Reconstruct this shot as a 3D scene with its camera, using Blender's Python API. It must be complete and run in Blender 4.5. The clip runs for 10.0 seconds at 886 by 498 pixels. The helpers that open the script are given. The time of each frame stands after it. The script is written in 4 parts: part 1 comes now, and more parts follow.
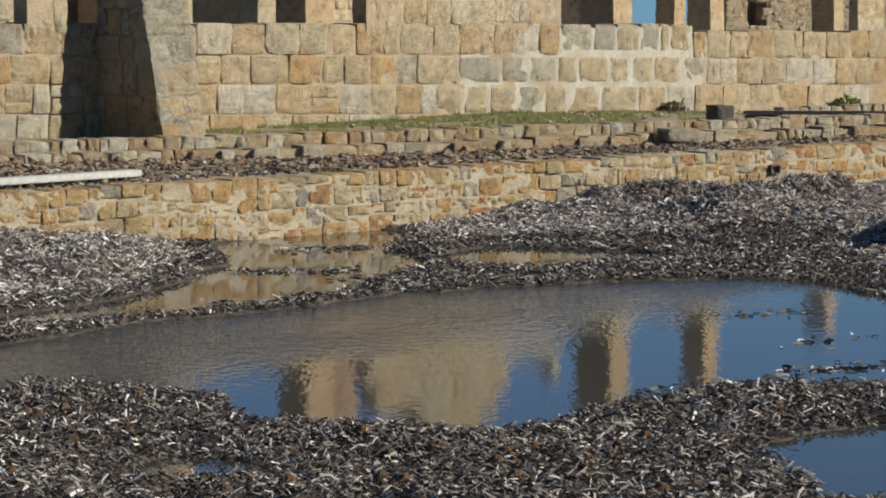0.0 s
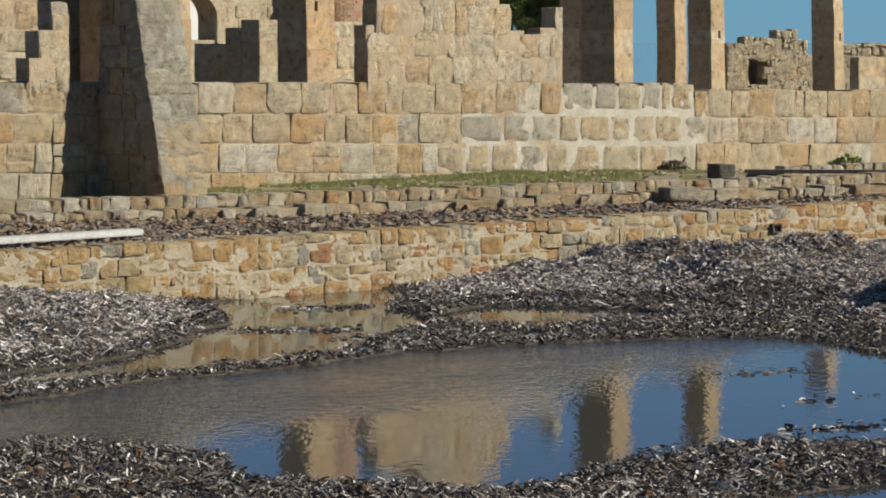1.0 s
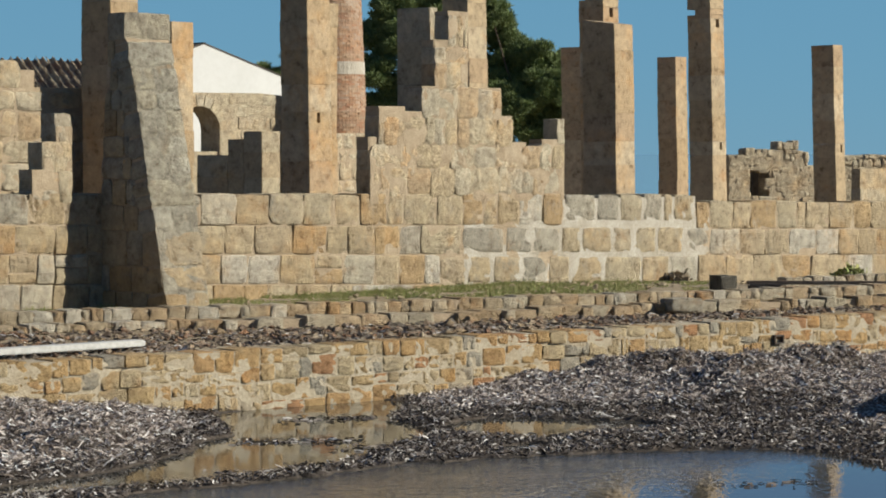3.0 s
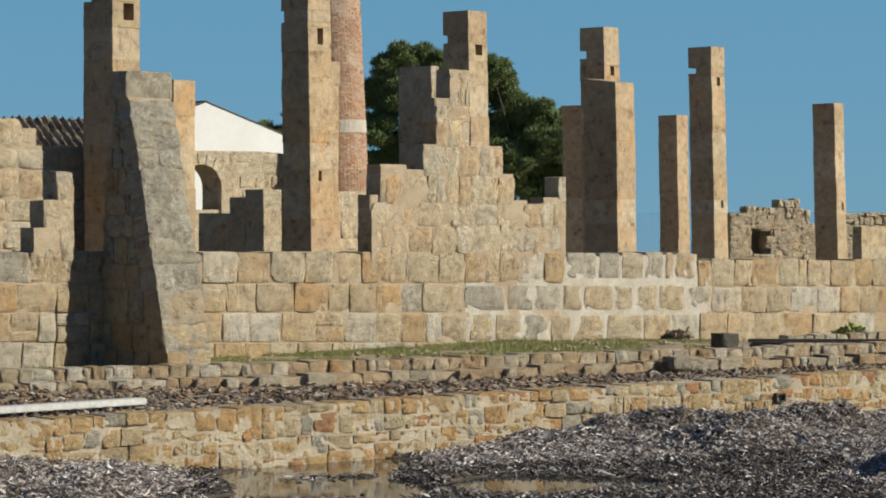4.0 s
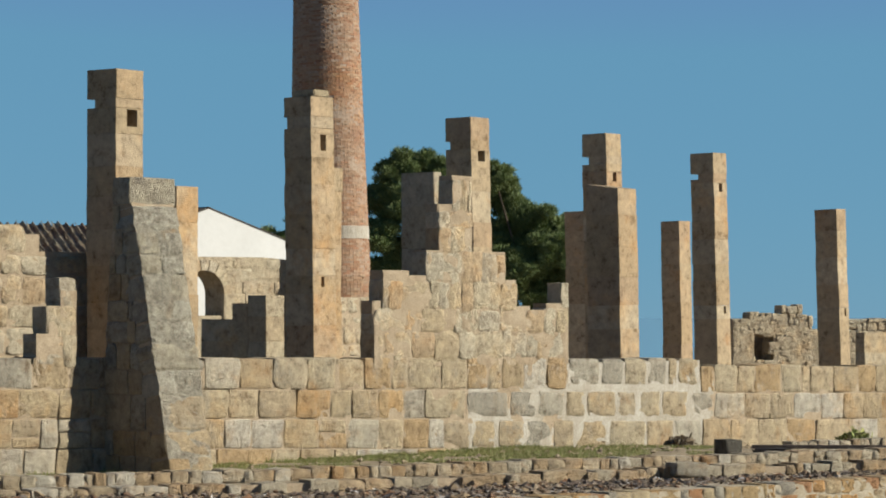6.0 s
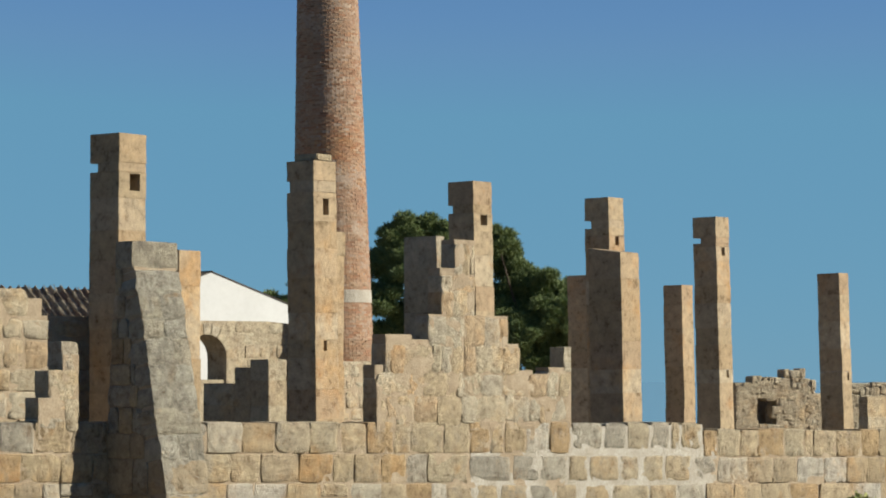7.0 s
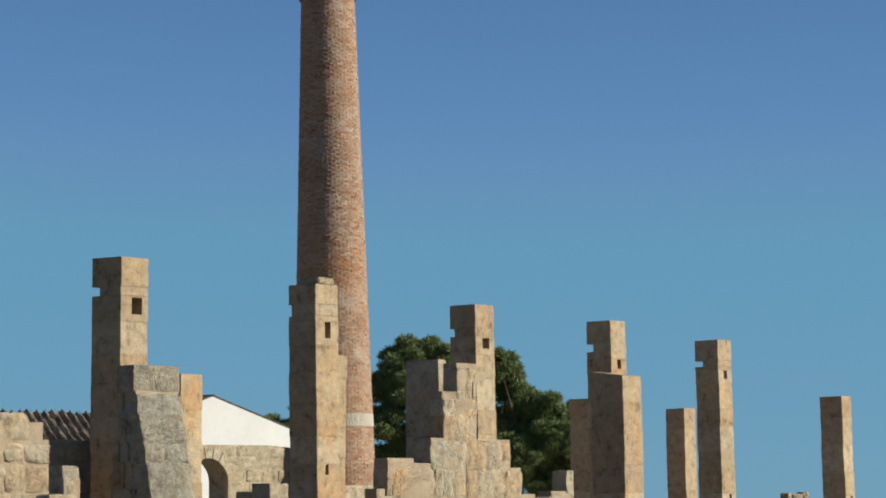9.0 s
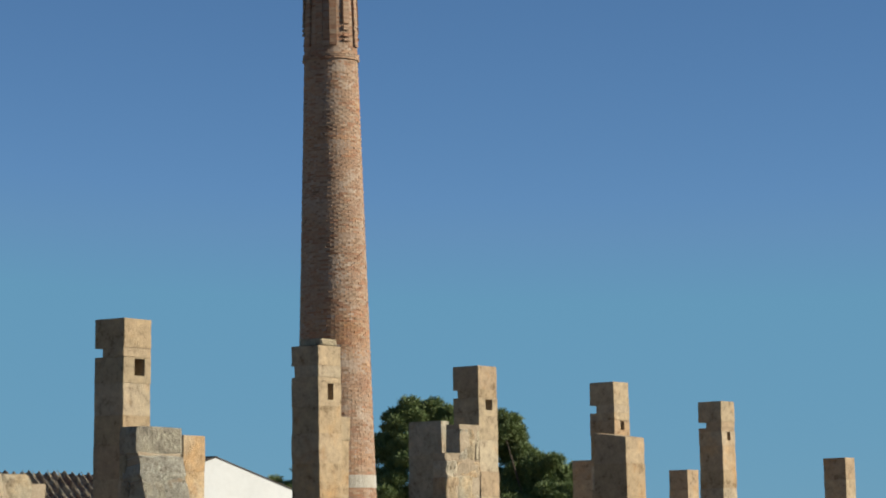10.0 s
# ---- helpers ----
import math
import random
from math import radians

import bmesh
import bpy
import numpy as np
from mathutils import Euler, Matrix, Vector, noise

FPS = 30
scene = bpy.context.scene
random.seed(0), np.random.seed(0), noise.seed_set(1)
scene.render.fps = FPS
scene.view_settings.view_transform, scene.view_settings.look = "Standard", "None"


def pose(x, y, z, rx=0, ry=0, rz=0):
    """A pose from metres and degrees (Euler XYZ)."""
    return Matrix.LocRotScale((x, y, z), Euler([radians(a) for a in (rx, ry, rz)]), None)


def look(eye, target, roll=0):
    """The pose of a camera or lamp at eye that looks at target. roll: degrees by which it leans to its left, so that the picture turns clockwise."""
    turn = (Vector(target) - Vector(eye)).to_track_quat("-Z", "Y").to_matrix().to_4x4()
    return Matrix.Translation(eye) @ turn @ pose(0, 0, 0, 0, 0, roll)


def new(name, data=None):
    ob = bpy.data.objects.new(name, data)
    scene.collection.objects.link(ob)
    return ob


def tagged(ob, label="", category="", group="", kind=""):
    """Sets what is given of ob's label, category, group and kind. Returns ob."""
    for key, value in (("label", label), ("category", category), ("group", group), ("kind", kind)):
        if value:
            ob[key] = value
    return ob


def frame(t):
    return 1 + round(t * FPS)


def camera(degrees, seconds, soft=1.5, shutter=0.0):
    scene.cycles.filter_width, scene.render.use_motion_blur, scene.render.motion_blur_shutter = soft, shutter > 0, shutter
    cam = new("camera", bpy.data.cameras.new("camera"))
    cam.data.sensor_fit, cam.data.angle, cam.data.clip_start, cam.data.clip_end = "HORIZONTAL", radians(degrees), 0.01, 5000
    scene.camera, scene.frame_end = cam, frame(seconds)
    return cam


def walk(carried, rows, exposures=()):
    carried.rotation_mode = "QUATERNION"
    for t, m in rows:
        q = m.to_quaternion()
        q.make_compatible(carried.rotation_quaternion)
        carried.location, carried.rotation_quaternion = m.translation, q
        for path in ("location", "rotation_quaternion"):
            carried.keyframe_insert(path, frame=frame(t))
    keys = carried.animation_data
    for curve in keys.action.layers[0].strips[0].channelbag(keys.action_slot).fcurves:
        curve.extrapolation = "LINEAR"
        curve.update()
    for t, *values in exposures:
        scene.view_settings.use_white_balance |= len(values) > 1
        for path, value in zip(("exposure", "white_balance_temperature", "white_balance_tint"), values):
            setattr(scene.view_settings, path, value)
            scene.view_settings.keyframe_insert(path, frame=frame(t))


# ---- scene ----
cam = camera(18.55, 10.0, soft=1.88)
EYE = (0.0, 0.0, 2.5)
ROWS = [
    (0.0, -0.144, -5.627, 0.008),
    (0.5, -0.136, -5.040, 0.015),
    (1.0, -0.112, -4.385, 0.002),
    (1.5, -0.105, -3.813, -0.001),
    (2.0, -0.081, -3.181, 0.014),
    (2.5, -0.075, -2.630, 0.005),
    (4.0, -0.036, -0.812, -0.002),
    (4.5, -0.019, -0.253, -0.019),
    (5.0, 0.000, 0.364, 0.000),
    (5.5, 0.003, 0.849, -0.018),
    (7.0, 0.073, 2.776, -0.017),
    (7.5, 0.089, 3.397, -0.050),
    (8.0, 0.090, 4.014, -0.047),
    (8.5, 0.107, 4.743, -0.062),
    (9.0, 0.111, 5.382, -0.076),
    (9.5, 0.129, 6.001, -0.063),
    (10.0, 0.172, 6.675, -0.078),
]
walk(cam, [(t, pose(*EYE, 90 + pitch, 0, yaw) @ pose(0, 0, 0, 0, 0, roll)) for t, yaw, pitch, roll in ROWS], exposures=[(0.0, 0.56, 6060, 3)])

# ---- light ----
SUN_AZ, SUN_EL = 96.0, 27.0
world = bpy.data.worlds.new("sky")
scene.world = world
world.use_nodes = True
wn = world.node_tree
sky = wn.nodes.new("ShaderNodeTexSky")
sky.sky_type = "NISHITA"
sky.sun_disc = False
sky.sun_elevation, sky.sun_rotation = radians(SUN_EL), radians(SUN_AZ)
sky.altitude = 1500
sky.air_density, sky.dust_density, sky.ozone_density = 0.85, 0.0, 5.0
# the paling towards the horizon is held back, as on a dry clear day
haze = wn.nodes.new("ShaderNodeMix")
haze.data_type, haze.blend_type = "RGBA", "DARKEN"
haze.inputs[0].default_value = 0.85
haze.inputs[7].default_value = (1.66, 3.6, 5.25, 1)
wn.links.new(sky.outputs[0], haze.inputs[6])
wn.links.new(haze.outputs[2], wn.nodes["Background"].inputs[0])
wn.nodes["Background"].inputs[1].default_value = 0.0585
sun = new("sun", bpy.data.lights.new("sun", "SUN"))
sun.data.energy, sun.data.angle, sun.data.color = 4.9, radians(0.55), (1.0, 0.885, 0.735)
az, el = radians(SUN_AZ), radians(SUN_EL)
sun.matrix_world = look((math.sin(az) * math.cos(el) * 60, math.cos(az) * math.cos(el) * 60, math.sin(el) * 60), (0, 0, 0))


# ---- materials ----
def material(name, rough=0.9):
    m = bpy.data.materials.new(name)
    m.use_nodes = True
    nt = m.node_tree
    b = nt.nodes["Principled BSDF"]
    b.inputs["Roughness"].default_value = rough
    b.inputs["Specular IOR Level"].default_value = 0.25
    return m, nt, b


def node(nt, kind, **values):
    n = nt.nodes.new(kind)
    for key, value in values.items():
        n.inputs[key].default_value = value
    return n


def noise_node(nt, scale, detail=5.0, rough=0.6, coords=None):
    n = node(nt, "ShaderNodeTexNoise", Scale=scale, Detail=detail, Roughness=rough)
    if coords:
        nt.links.new(coords, n.inputs["Vector"])
    return n


def ramp(nt, source, stops):
    r = nt.nodes.new("ShaderNodeValToRGB")
    while len(r.color_ramp.elements) < len(stops):
        r.color_ramp.elements.new(0.5)
    for e, (at, col) in zip(r.color_ramp.elements, stops):
        e.position, e.color = at, (*col, 1)
    nt.links.new(source, r.inputs[0])
    return r


def mix(nt, how, fac, a, b):
    n = nt.nodes.new("ShaderNodeMix")
    n.data_type, n.blend_type = "RGBA", how
    for value, slot in ((fac, 0), (a, 6), (b, 7)):
        if isinstance(value, (float, int)):
            n.inputs[slot].default_value = value
        elif isinstance(value, tuple):
            n.inputs[slot].default_value = (*value, 1)
        else:
            nt.links.new(value, n.inputs[slot])
    return n.outputs[2]


def world_coords(nt, shift=None):
    """World place, moved by a random amount for each piece."""
    g = nt.nodes.new("ShaderNodeNewGeometry")
    if shift is None:
        return g.outputs["Position"]
    v = nt.nodes.new("ShaderNodeVectorMath")
    v.operation = "MULTIPLY_ADD"
    nt.links.new(shift, v.inputs[0])
    v.inputs[1].default_value = (37, 53, 71)
    nt.links.new(g.outputs["Position"], v.inputs[2])
    return v.outputs[0]


def bump(nt, b, height, strength, distance):
    n = node(nt, "ShaderNodeBump", Strength=strength, Distance=distance)
    nt.links.new(height, n.inputs["Height"])
    nt.links.new(n.outputs[0], b.inputs["Normal"])


def stone_material(name, tones, stain=(0.16, 0.15, 0.13), stain_at=(0.55, 0.72), pits=0.95, island=False, scale=1.0, relief=0.09):
    """Weathered limestone: a tone for each block, cloudy patches, ochre bloom, lichen stains, pits."""
    m, nt, b = material(name, 0.95)
    if island:
        rnd = nt.nodes.new("ShaderNodeNewGeometry").outputs["Random Per Island"]
    else:
        rnd = nt.nodes.new("ShaderNodeObjectInfo").outputs["Random"]
    co = world_coords(nt, rnd)
    here = world_coords(nt)
    base = ramp(nt, rnd, [(i / len(tones), tuple(0.63 * v for v in c)) for i, c in enumerate(tones)])
    base.color_ramp.interpolation = "CONSTANT"
    cloud = noise_node(nt, 6.0 * scale, 8, 0.72, co)
    dark = ramp(nt, cloud.outputs[0], [(0.32, (0.45, 0.39, 0.32)), (0.45, (1, 1, 1)), (0.62, (1.32, 1.31, 1.27))])
    col = mix(nt, "MULTIPLY", 0.9, base.outputs[0], dark.outputs[0])
    # patches that run on across the joints
    wide = noise_node(nt, 0.9 * scale, 6, 0.68, here)
    bloom = ramp(nt, wide.outputs[0], [(0.3, (1.1, 0.92, 0.7)), (0.46, (1, 1, 1)), (0.62, (0.9, 0.92, 0.92)), (0.75, (1.08, 1.1, 1.12))])
    col = mix(nt, "MULTIPLY", 0.9, col, bloom.outputs[0])
    # rusty weeping patches
    rust = noise_node(nt, 2.2 * scale, 4, 0.6, co)
    rust_mask = ramp(nt, rust.outputs[0], [(0.6, (0, 0, 0)), (0.74, (0.6, 0.6, 0.6))])
    col = mix(nt, "MULTIPLY", rust_mask.outputs[0], col, (0.85, 0.6, 0.38))
    lichen = noise_node(nt, 2.6 * scale, 9, 0.76, here)
    mask = ramp(nt, lichen.outputs[0], [(stain_at[0], (0, 0, 0)), (stain_at[1], (0.85, 0.85, 0.85))])
    col = mix(nt, "MIX", mask.outputs[0], col, stain)
    fine = noise_node(nt, 21 * scale, 9, 0.78, co)
    speck = ramp(nt, fine.outputs[0], [(0.3, (0.3, 0.24, 0.18)), (0.42, (0.95, 0.94, 0.93)), (0.64, (1.12, 1.12, 1.1))])
    col = mix(nt, "MULTIPLY", pits, col, speck.outputs[0])
    nt.links.new(col, b.inputs["Base Color"])
    both = mix(nt, "MIX", 0.5, noise_node(nt, 9 * scale, 9, 0.75, here).outputs[0], fine.outputs[0])
    bump(nt, b, both, 1.0, relief)
    return m


GOLD = [(0.56, 0.43, 0.27), (0.6, 0.48, 0.32), (0.57, 0.44, 0.28), (0.62, 0.54, 0.42), (0.54, 0.43, 0.29), (0.58, 0.48, 0.33), (0.57, 0.41, 0.23), (0.55, 0.48, 0.38), (0.6, 0.48, 0.32), (0.55, 0.39, 0.22), (0.64, 0.57, 0.47), (0.57, 0.45, 0.29)]
m_wall = stone_material("golden_limestone", GOLD, (0.3, 0.27, 0.22), (0.54, 0.75))
m_ruin = stone_material("pale_limestone", [(0.62, 0.49, 0.33), (0.66, 0.55, 0.39), (0.63, 0.5, 0.33), (0.62, 0.53, 0.4), (0.63, 0.47, 0.3), (0.68, 0.58, 0.43)], (0.42, 0.36, 0.28), (0.58, 0.78))
m_grey = stone_material("grey_limestone", [(0.58, 0.52, 0.42), (0.64, 0.58, 0.47), (0.55, 0.49, 0.39), (0.62, 0.54, 0.41)], (0.2, 0.175, 0.14), (0.51, 0.65), 1.0, relief=0.13)
m_pillar = stone_material("ashlar_limestone", [(0.52, 0.38, 0.23), (0.55, 0.42, 0.27), (0.5, 0.38, 0.24), (0.55, 0.43, 0.29), (0.55, 0.41, 0.26), (0.51, 0.37, 0.235), (0.6, 0.48, 0.33)], (0.36, 0.28, 0.19), (0.62, 0.85), 0.55, relief=0.035)
m_quay = stone_material("quay_rubble", [(0.57, 0.36, 0.17), (0.54, 0.42, 0.26), (0.58, 0.47, 0.31), (0.52, 0.29, 0.15), (0.58, 0.44, 0.26), (0.58, 0.39, 0.19), (0.57, 0.41, 0.22), (0.58, 0.37, 0.18), (0.45, 0.4, 0.32), (0.58, 0.42, 0.23), (0.62, 0.49, 0.31), (0.58, 0.4, 0.2)], (0.44, 0.34, 0.2), (0.6, 0.8))
m_kerb = stone_material("kerb_stone", [(0.54, 0.43, 0.29), (0.58, 0.49, 0.36), (0.5, 0.37, 0.23), (0.66, 0.59, 0.48), (0.56, 0.48, 0.36), (0.56, 0.42, 0.27), (0.62, 0.52, 0.38)], (0.3, 0.26, 0.2), (0.57, 0.75))
m_dark_stone = stone_material("dark_stone", [(0.13, 0.12, 0.105), (0.16, 0.145, 0.12)], (0.08, 0.075, 0.065))
m_far = stone_material("far_rubble", [(0.62, 0.51, 0.36), (0.66, 0.56, 0.41), (0.59, 0.48, 0.34), (0.64, 0.52, 0.36)], (0.42, 0.35, 0.26), (0.58, 0.78), 0.6)
m_patch = stone_material("repaired_limestone", [(0.5, 0.44, 0.35), (0.58, 0.48, 0.34), (0.47, 0.42, 0.34), (0.56, 0.5, 0.4), (0.56, 0.45, 0.3)], (0.26, 0.24, 0.2), (0.52, 0.7))
m_brick = stone_material("chimney_brick", [(0.45, 0.285, 0.185), (0.47, 0.32, 0.22), (0.45, 0.29, 0.19), (0.48, 0.345, 0.24), (0.43, 0.24, 0.15), (0.46, 0.305, 0.205)], (0.25, 0.15, 0.1), (0.52, 0.72), 0.5, True, 0.5, 0.02)


def plain_material(name, a, b_col, scale, rough=0.95, depth=0.03, strength=0.6, speck=0.6):
    m, nt, b = material(name, rough)
    co = world_coords(nt)
    a, b_col = tuple(0.9 * v for v in a), tuple(0.9 * v for v in b_col)
    big = noise_node(nt, scale, 6, 0.65, co)
    fine = noise_node(nt, scale * 12, 6, 0.7, co)
    col = ramp(nt, big.outputs[0], [(0.32, a), (0.68, b_col)]).outputs[0]
    col = mix(nt, "MULTIPLY", speck, col, ramp(nt, fine.outputs[0], [(0.3, (0.6, 0.57, 0.53)), (0.6, (1.1, 1.1, 1.1))]).outputs[0])
    nt.links.new(col, b.inputs["Base Color"])
    bump(nt, b, fine.outputs[0], strength, depth)
    return m


m_mortar = plain_material("old_mortar", (0.33, 0.25, 0.165), (0.46, 0.37, 0.26), 3.5, depth=0.025, strength=0.8)
m_white_mortar = plain_material("white_mortar", (0.36, 0.315, 0.245), (0.5, 0.46, 0.395), 2.6, depth=0.025, strength=0.7)
m_quay_mortar = plain_material("lime_mortar", (0.38, 0.31, 0.21), (0.52, 0.45, 0.34), 3.0, depth=0.04)
m_render = plain_material("worn_render", (0.3, 0.2, 0.14), (0.42, 0.33, 0.25), 1.5, depth=0.02)
m_plaster = plain_material("white_render", (0.6, 0.59, 0.57), (0.66, 0.65, 0.63), 0.7, depth=0.002, strength=0.2, speck=0.12)
m_earth = plain_material("damp_earth", (0.05, 0.04, 0.032), (0.13, 0.105, 0.085), 3.0)
m_dry = plain_material("dry_earth", (0.22, 0.17, 0.11), (0.42, 0.34, 0.23), 3.0)
m_darkwood = plain_material("dark_timber", (0.05, 0.04, 0.035), (0.12, 0.1, 0.085), 6.0, depth=0.006)
m_roof_tile = stone_material("clay_tile", [(0.36, 0.28, 0.19), (0.26, 0.2, 0.14), (0.44, 0.36, 0.26), (0.3, 0.21, 0.14), (0.4, 0.34, 0.25)], (0.2, 0.17, 0.13), (0.5, 0.7), 0.5, relief=0.01)
m_verge = plain_material("dark_verge", (0.08, 0.07, 0.06), (0.14, 0.12, 0.1), 4.0)
m_beam = plain_material("brown_timber", (0.14, 0.1, 0.075), (0.25, 0.19, 0.14), 6.0, depth=0.006)
m_bark = plain_material("pine_bark", (0.06, 0.045, 0.035), (0.16, 0.12, 0.09), 7.0)
m_pale = plain_material("cream_board", (0.45, 0.44, 0.42), (0.6, 0.59, 0.56), 2.0, depth=0.003)


def leaf_material(name, tones, rough=0.75):
    m, nt, b = material(name, rough)
    rnd = nt.nodes.new("ShaderNodeNewGeometry").outputs["Random Per Island"]
    r = ramp(nt, rnd, [(i / (len(tones) - 1), c) for i, c in enumerate(tones)])
    nt.links.new(r.outputs[0], b.inputs["Base Color"])
    return m


m_wrack = leaf_material("wet_seagrass", [(0.03, 0.022, 0.017), (0.06, 0.046, 0.036), (0.045, 0.034, 0.027), (0.13, 0.105, 0.09), (0.055, 0.042, 0.034), (0.25, 0.22, 0.2), (0.08, 0.062, 0.05), (0.64, 0.6, 0.56), (0.17, 0.145, 0.125), (0.085, 0.058, 0.04)])
m_dry_wrack = leaf_material("dry_seagrass", [(0.115, 0.091, 0.077), (0.237, 0.190, 0.160), (0.170, 0.133, 0.114), (0.406, 0.347, 0.308), (0.210, 0.168, 0.143), (0.609, 0.546, 0.496), (0.290, 0.235, 0.201), (0.720, 0.720, 0.708), (0.483, 0.419, 0.374), (0.262, 0.197, 0.149)])
m_pine = leaf_material("pine_needles", [(0.07, 0.1, 0.035), (0.13, 0.17, 0.055), (0.2, 0.235, 0.085), (0.1, 0.135, 0.047)], 0.6)
m_grass = leaf_material("short_grass", [(0.15, 0.19, 0.05), (0.24, 0.26, 0.075), (0.4, 0.35, 0.17), (0.18, 0.22, 0.06), (0.28, 0.28, 0.1), (0.46, 0.4, 0.23)], 0.7)
m_debris = stone_material("broken_stone", [(0.34, 0.25, 0.18), (0.46, 0.34, 0.24), (0.26, 0.2, 0.16), (0.56, 0.45, 0.33), (0.4, 0.24, 0.15), (0.32, 0.26, 0.21)], (0.18, 0.14, 0.11), (0.55, 0.75), 0.4, True)
m_ball = plain_material("seagrass_ball", (0.1, 0.055, 0.028), (0.18, 0.1, 0.05), 30.0)

m_sea = plain_material("distant_sea", (0.25, 0.43, 0.5), (0.26, 0.44, 0.51), 0.02, 0.2, 0.01, 0.1)
m_sea.node_tree.nodes["Principled BSDF"].inputs["Specular IOR Level"].default_value = 0.5

# still shallow water with a light ripple
m_water, nt, b = material("shallow_water", 0.02)
b.inputs["Base Color"].default_value = (0.042, 0.041, 0.036, 1)
b.inputs["IOR"].default_value = 1.33
b.inputs["Specular IOR Level"].default_value = 0.62
mp = node(nt, "ShaderNodeMapping", Scale=(1.0, 0.55, 1.0))
nt.links.new(world_coords(nt), mp.inputs[0])
rip = noise_node(nt, 14.0, 3, 0.55, mp.outputs[0])
# a breath of wind ruffles the middle of the large pool
xyz = nt.nodes.new("ShaderNodeSeparateXYZ")
nt.links.new(world_coords(nt), xyz.inputs[0])
gust = noise_node(nt, 0.5, 3, 0.5, world_coords(nt))
span = node(nt, "ShaderNodeMapRange")
for slot, value in zip(("From Min", "From Max"), (14.0, 26.0)):
    span.inputs[slot].default_value = value
slant = nt.nodes.new("ShaderNodeMath")
slant.operation = "MULTIPLY_ADD"
nt.links.new(xyz.outputs[0], slant.inputs[0])
slant.inputs[1].default_value = -1.2
nt.links.new(xyz.outputs[1], slant.inputs[2])
nt.links.new(slant.outputs[0], span.inputs["Value"])
calm_r = ramp(nt, span.outputs[0], [(0.24, (0.05, 0.05, 0.05)), (0.36, (0.22, 0.22, 0.22)), (0.5, (1, 1, 1)), (0.7, (1, 1, 1)), (0.74, (0.04, 0.04, 0.04))])
gusts = ramp(nt, gust.outputs[0], [(0.35, (0.45, 0.45, 0.45)), (0.55, (1, 1, 1))])
calm_r = mix(nt, "MULTIPLY", 1.0, calm_r.outputs[0], gusts.outputs[0])
wave = mix(nt, "MULTIPLY", 1.0, rip.outputs[0], calm_r)
bump(nt, b, wave, 1.0, 0.025)
nt.links.new(ramp(nt, calm_r, [(0.1, (0.035, 0.035, 0.035)), (0.9, (0.15, 0.15, 0.15))]).outputs[0], b.inputs["Roughness"])


# ---- building helpers ----
def part(name, bm, mat, parent=None, label=""):
    """Links a bmesh as one mesh object, under a thing or a part."""
    me = bpy.data.meshes.new(name)
    bm.to_mesh(me)
    bm.free()
    me.materials.append(mat)
    ob = new(name, me)
    if parent:
        ob.parent = parent
    return tagged(ob, label)


def mesh_part(name, verts, faces, mat, parent=None, label=""):
    me = bpy.data.meshes.new(name)
    me.from_pydata(verts, [], faces)
    me.materials.append(mat)
    ob = new(name, me)
    if parent:
        ob.parent = parent
    return tagged(ob, label)


def frame_at(x, y, z, turn):
    return Matrix.Translation((x, y, z)) @ Matrix.Rotation(radians(turn), 4, "Z")


def box(bm, m, x0, x1, y0, y1, z0, z1, bevel=0.0):
    """A box in the frame m, added to bm."""
    sub = bmesh.new()
    bmesh.ops.create_cube(sub, size=1)
    for v in sub.verts:
        v.co = Vector(((x0 + x1) / 2 + v.co.x * (x1 - x0), (y0 + y1) / 2 + v.co.y * (y1 - y0), (z0 + z1) / 2 + v.co.z * (z1 - z0)))
    if bevel:
        bmesh.ops.bevel(sub, geom=list(sub.edges), offset=bevel, segments=2, affect="EDGES")
    bmesh.ops.transform(sub, matrix=m, verts=sub.verts)
    tmp = bpy.data.meshes.new("tmp")
    sub.to_mesh(tmp)
    sub.free()
    bm.from_mesh(tmp)
    bpy.data.meshes.remove(tmp)


def prism(bm, m, outline, y0, y1):
    """An outline in the x-z plane of m, drawn out from y0 to y1."""
    front = [bm.verts.new(m @ Vector((x, y0, z))) for x, z in outline]
    back = [bm.verts.new(m @ Vector((x, y1, z))) for x, z in outline]
    bm.faces.new(front)
    bm.faces.new(back[::-1])
    n = len(outline)
    for i in range(n):
        bm.faces.new((front[i], back[i], back[(i + 1) % n], front[(i + 1) % n]))
    bmesh.ops.recalc_face_normals(bm, faces=bm.faces)


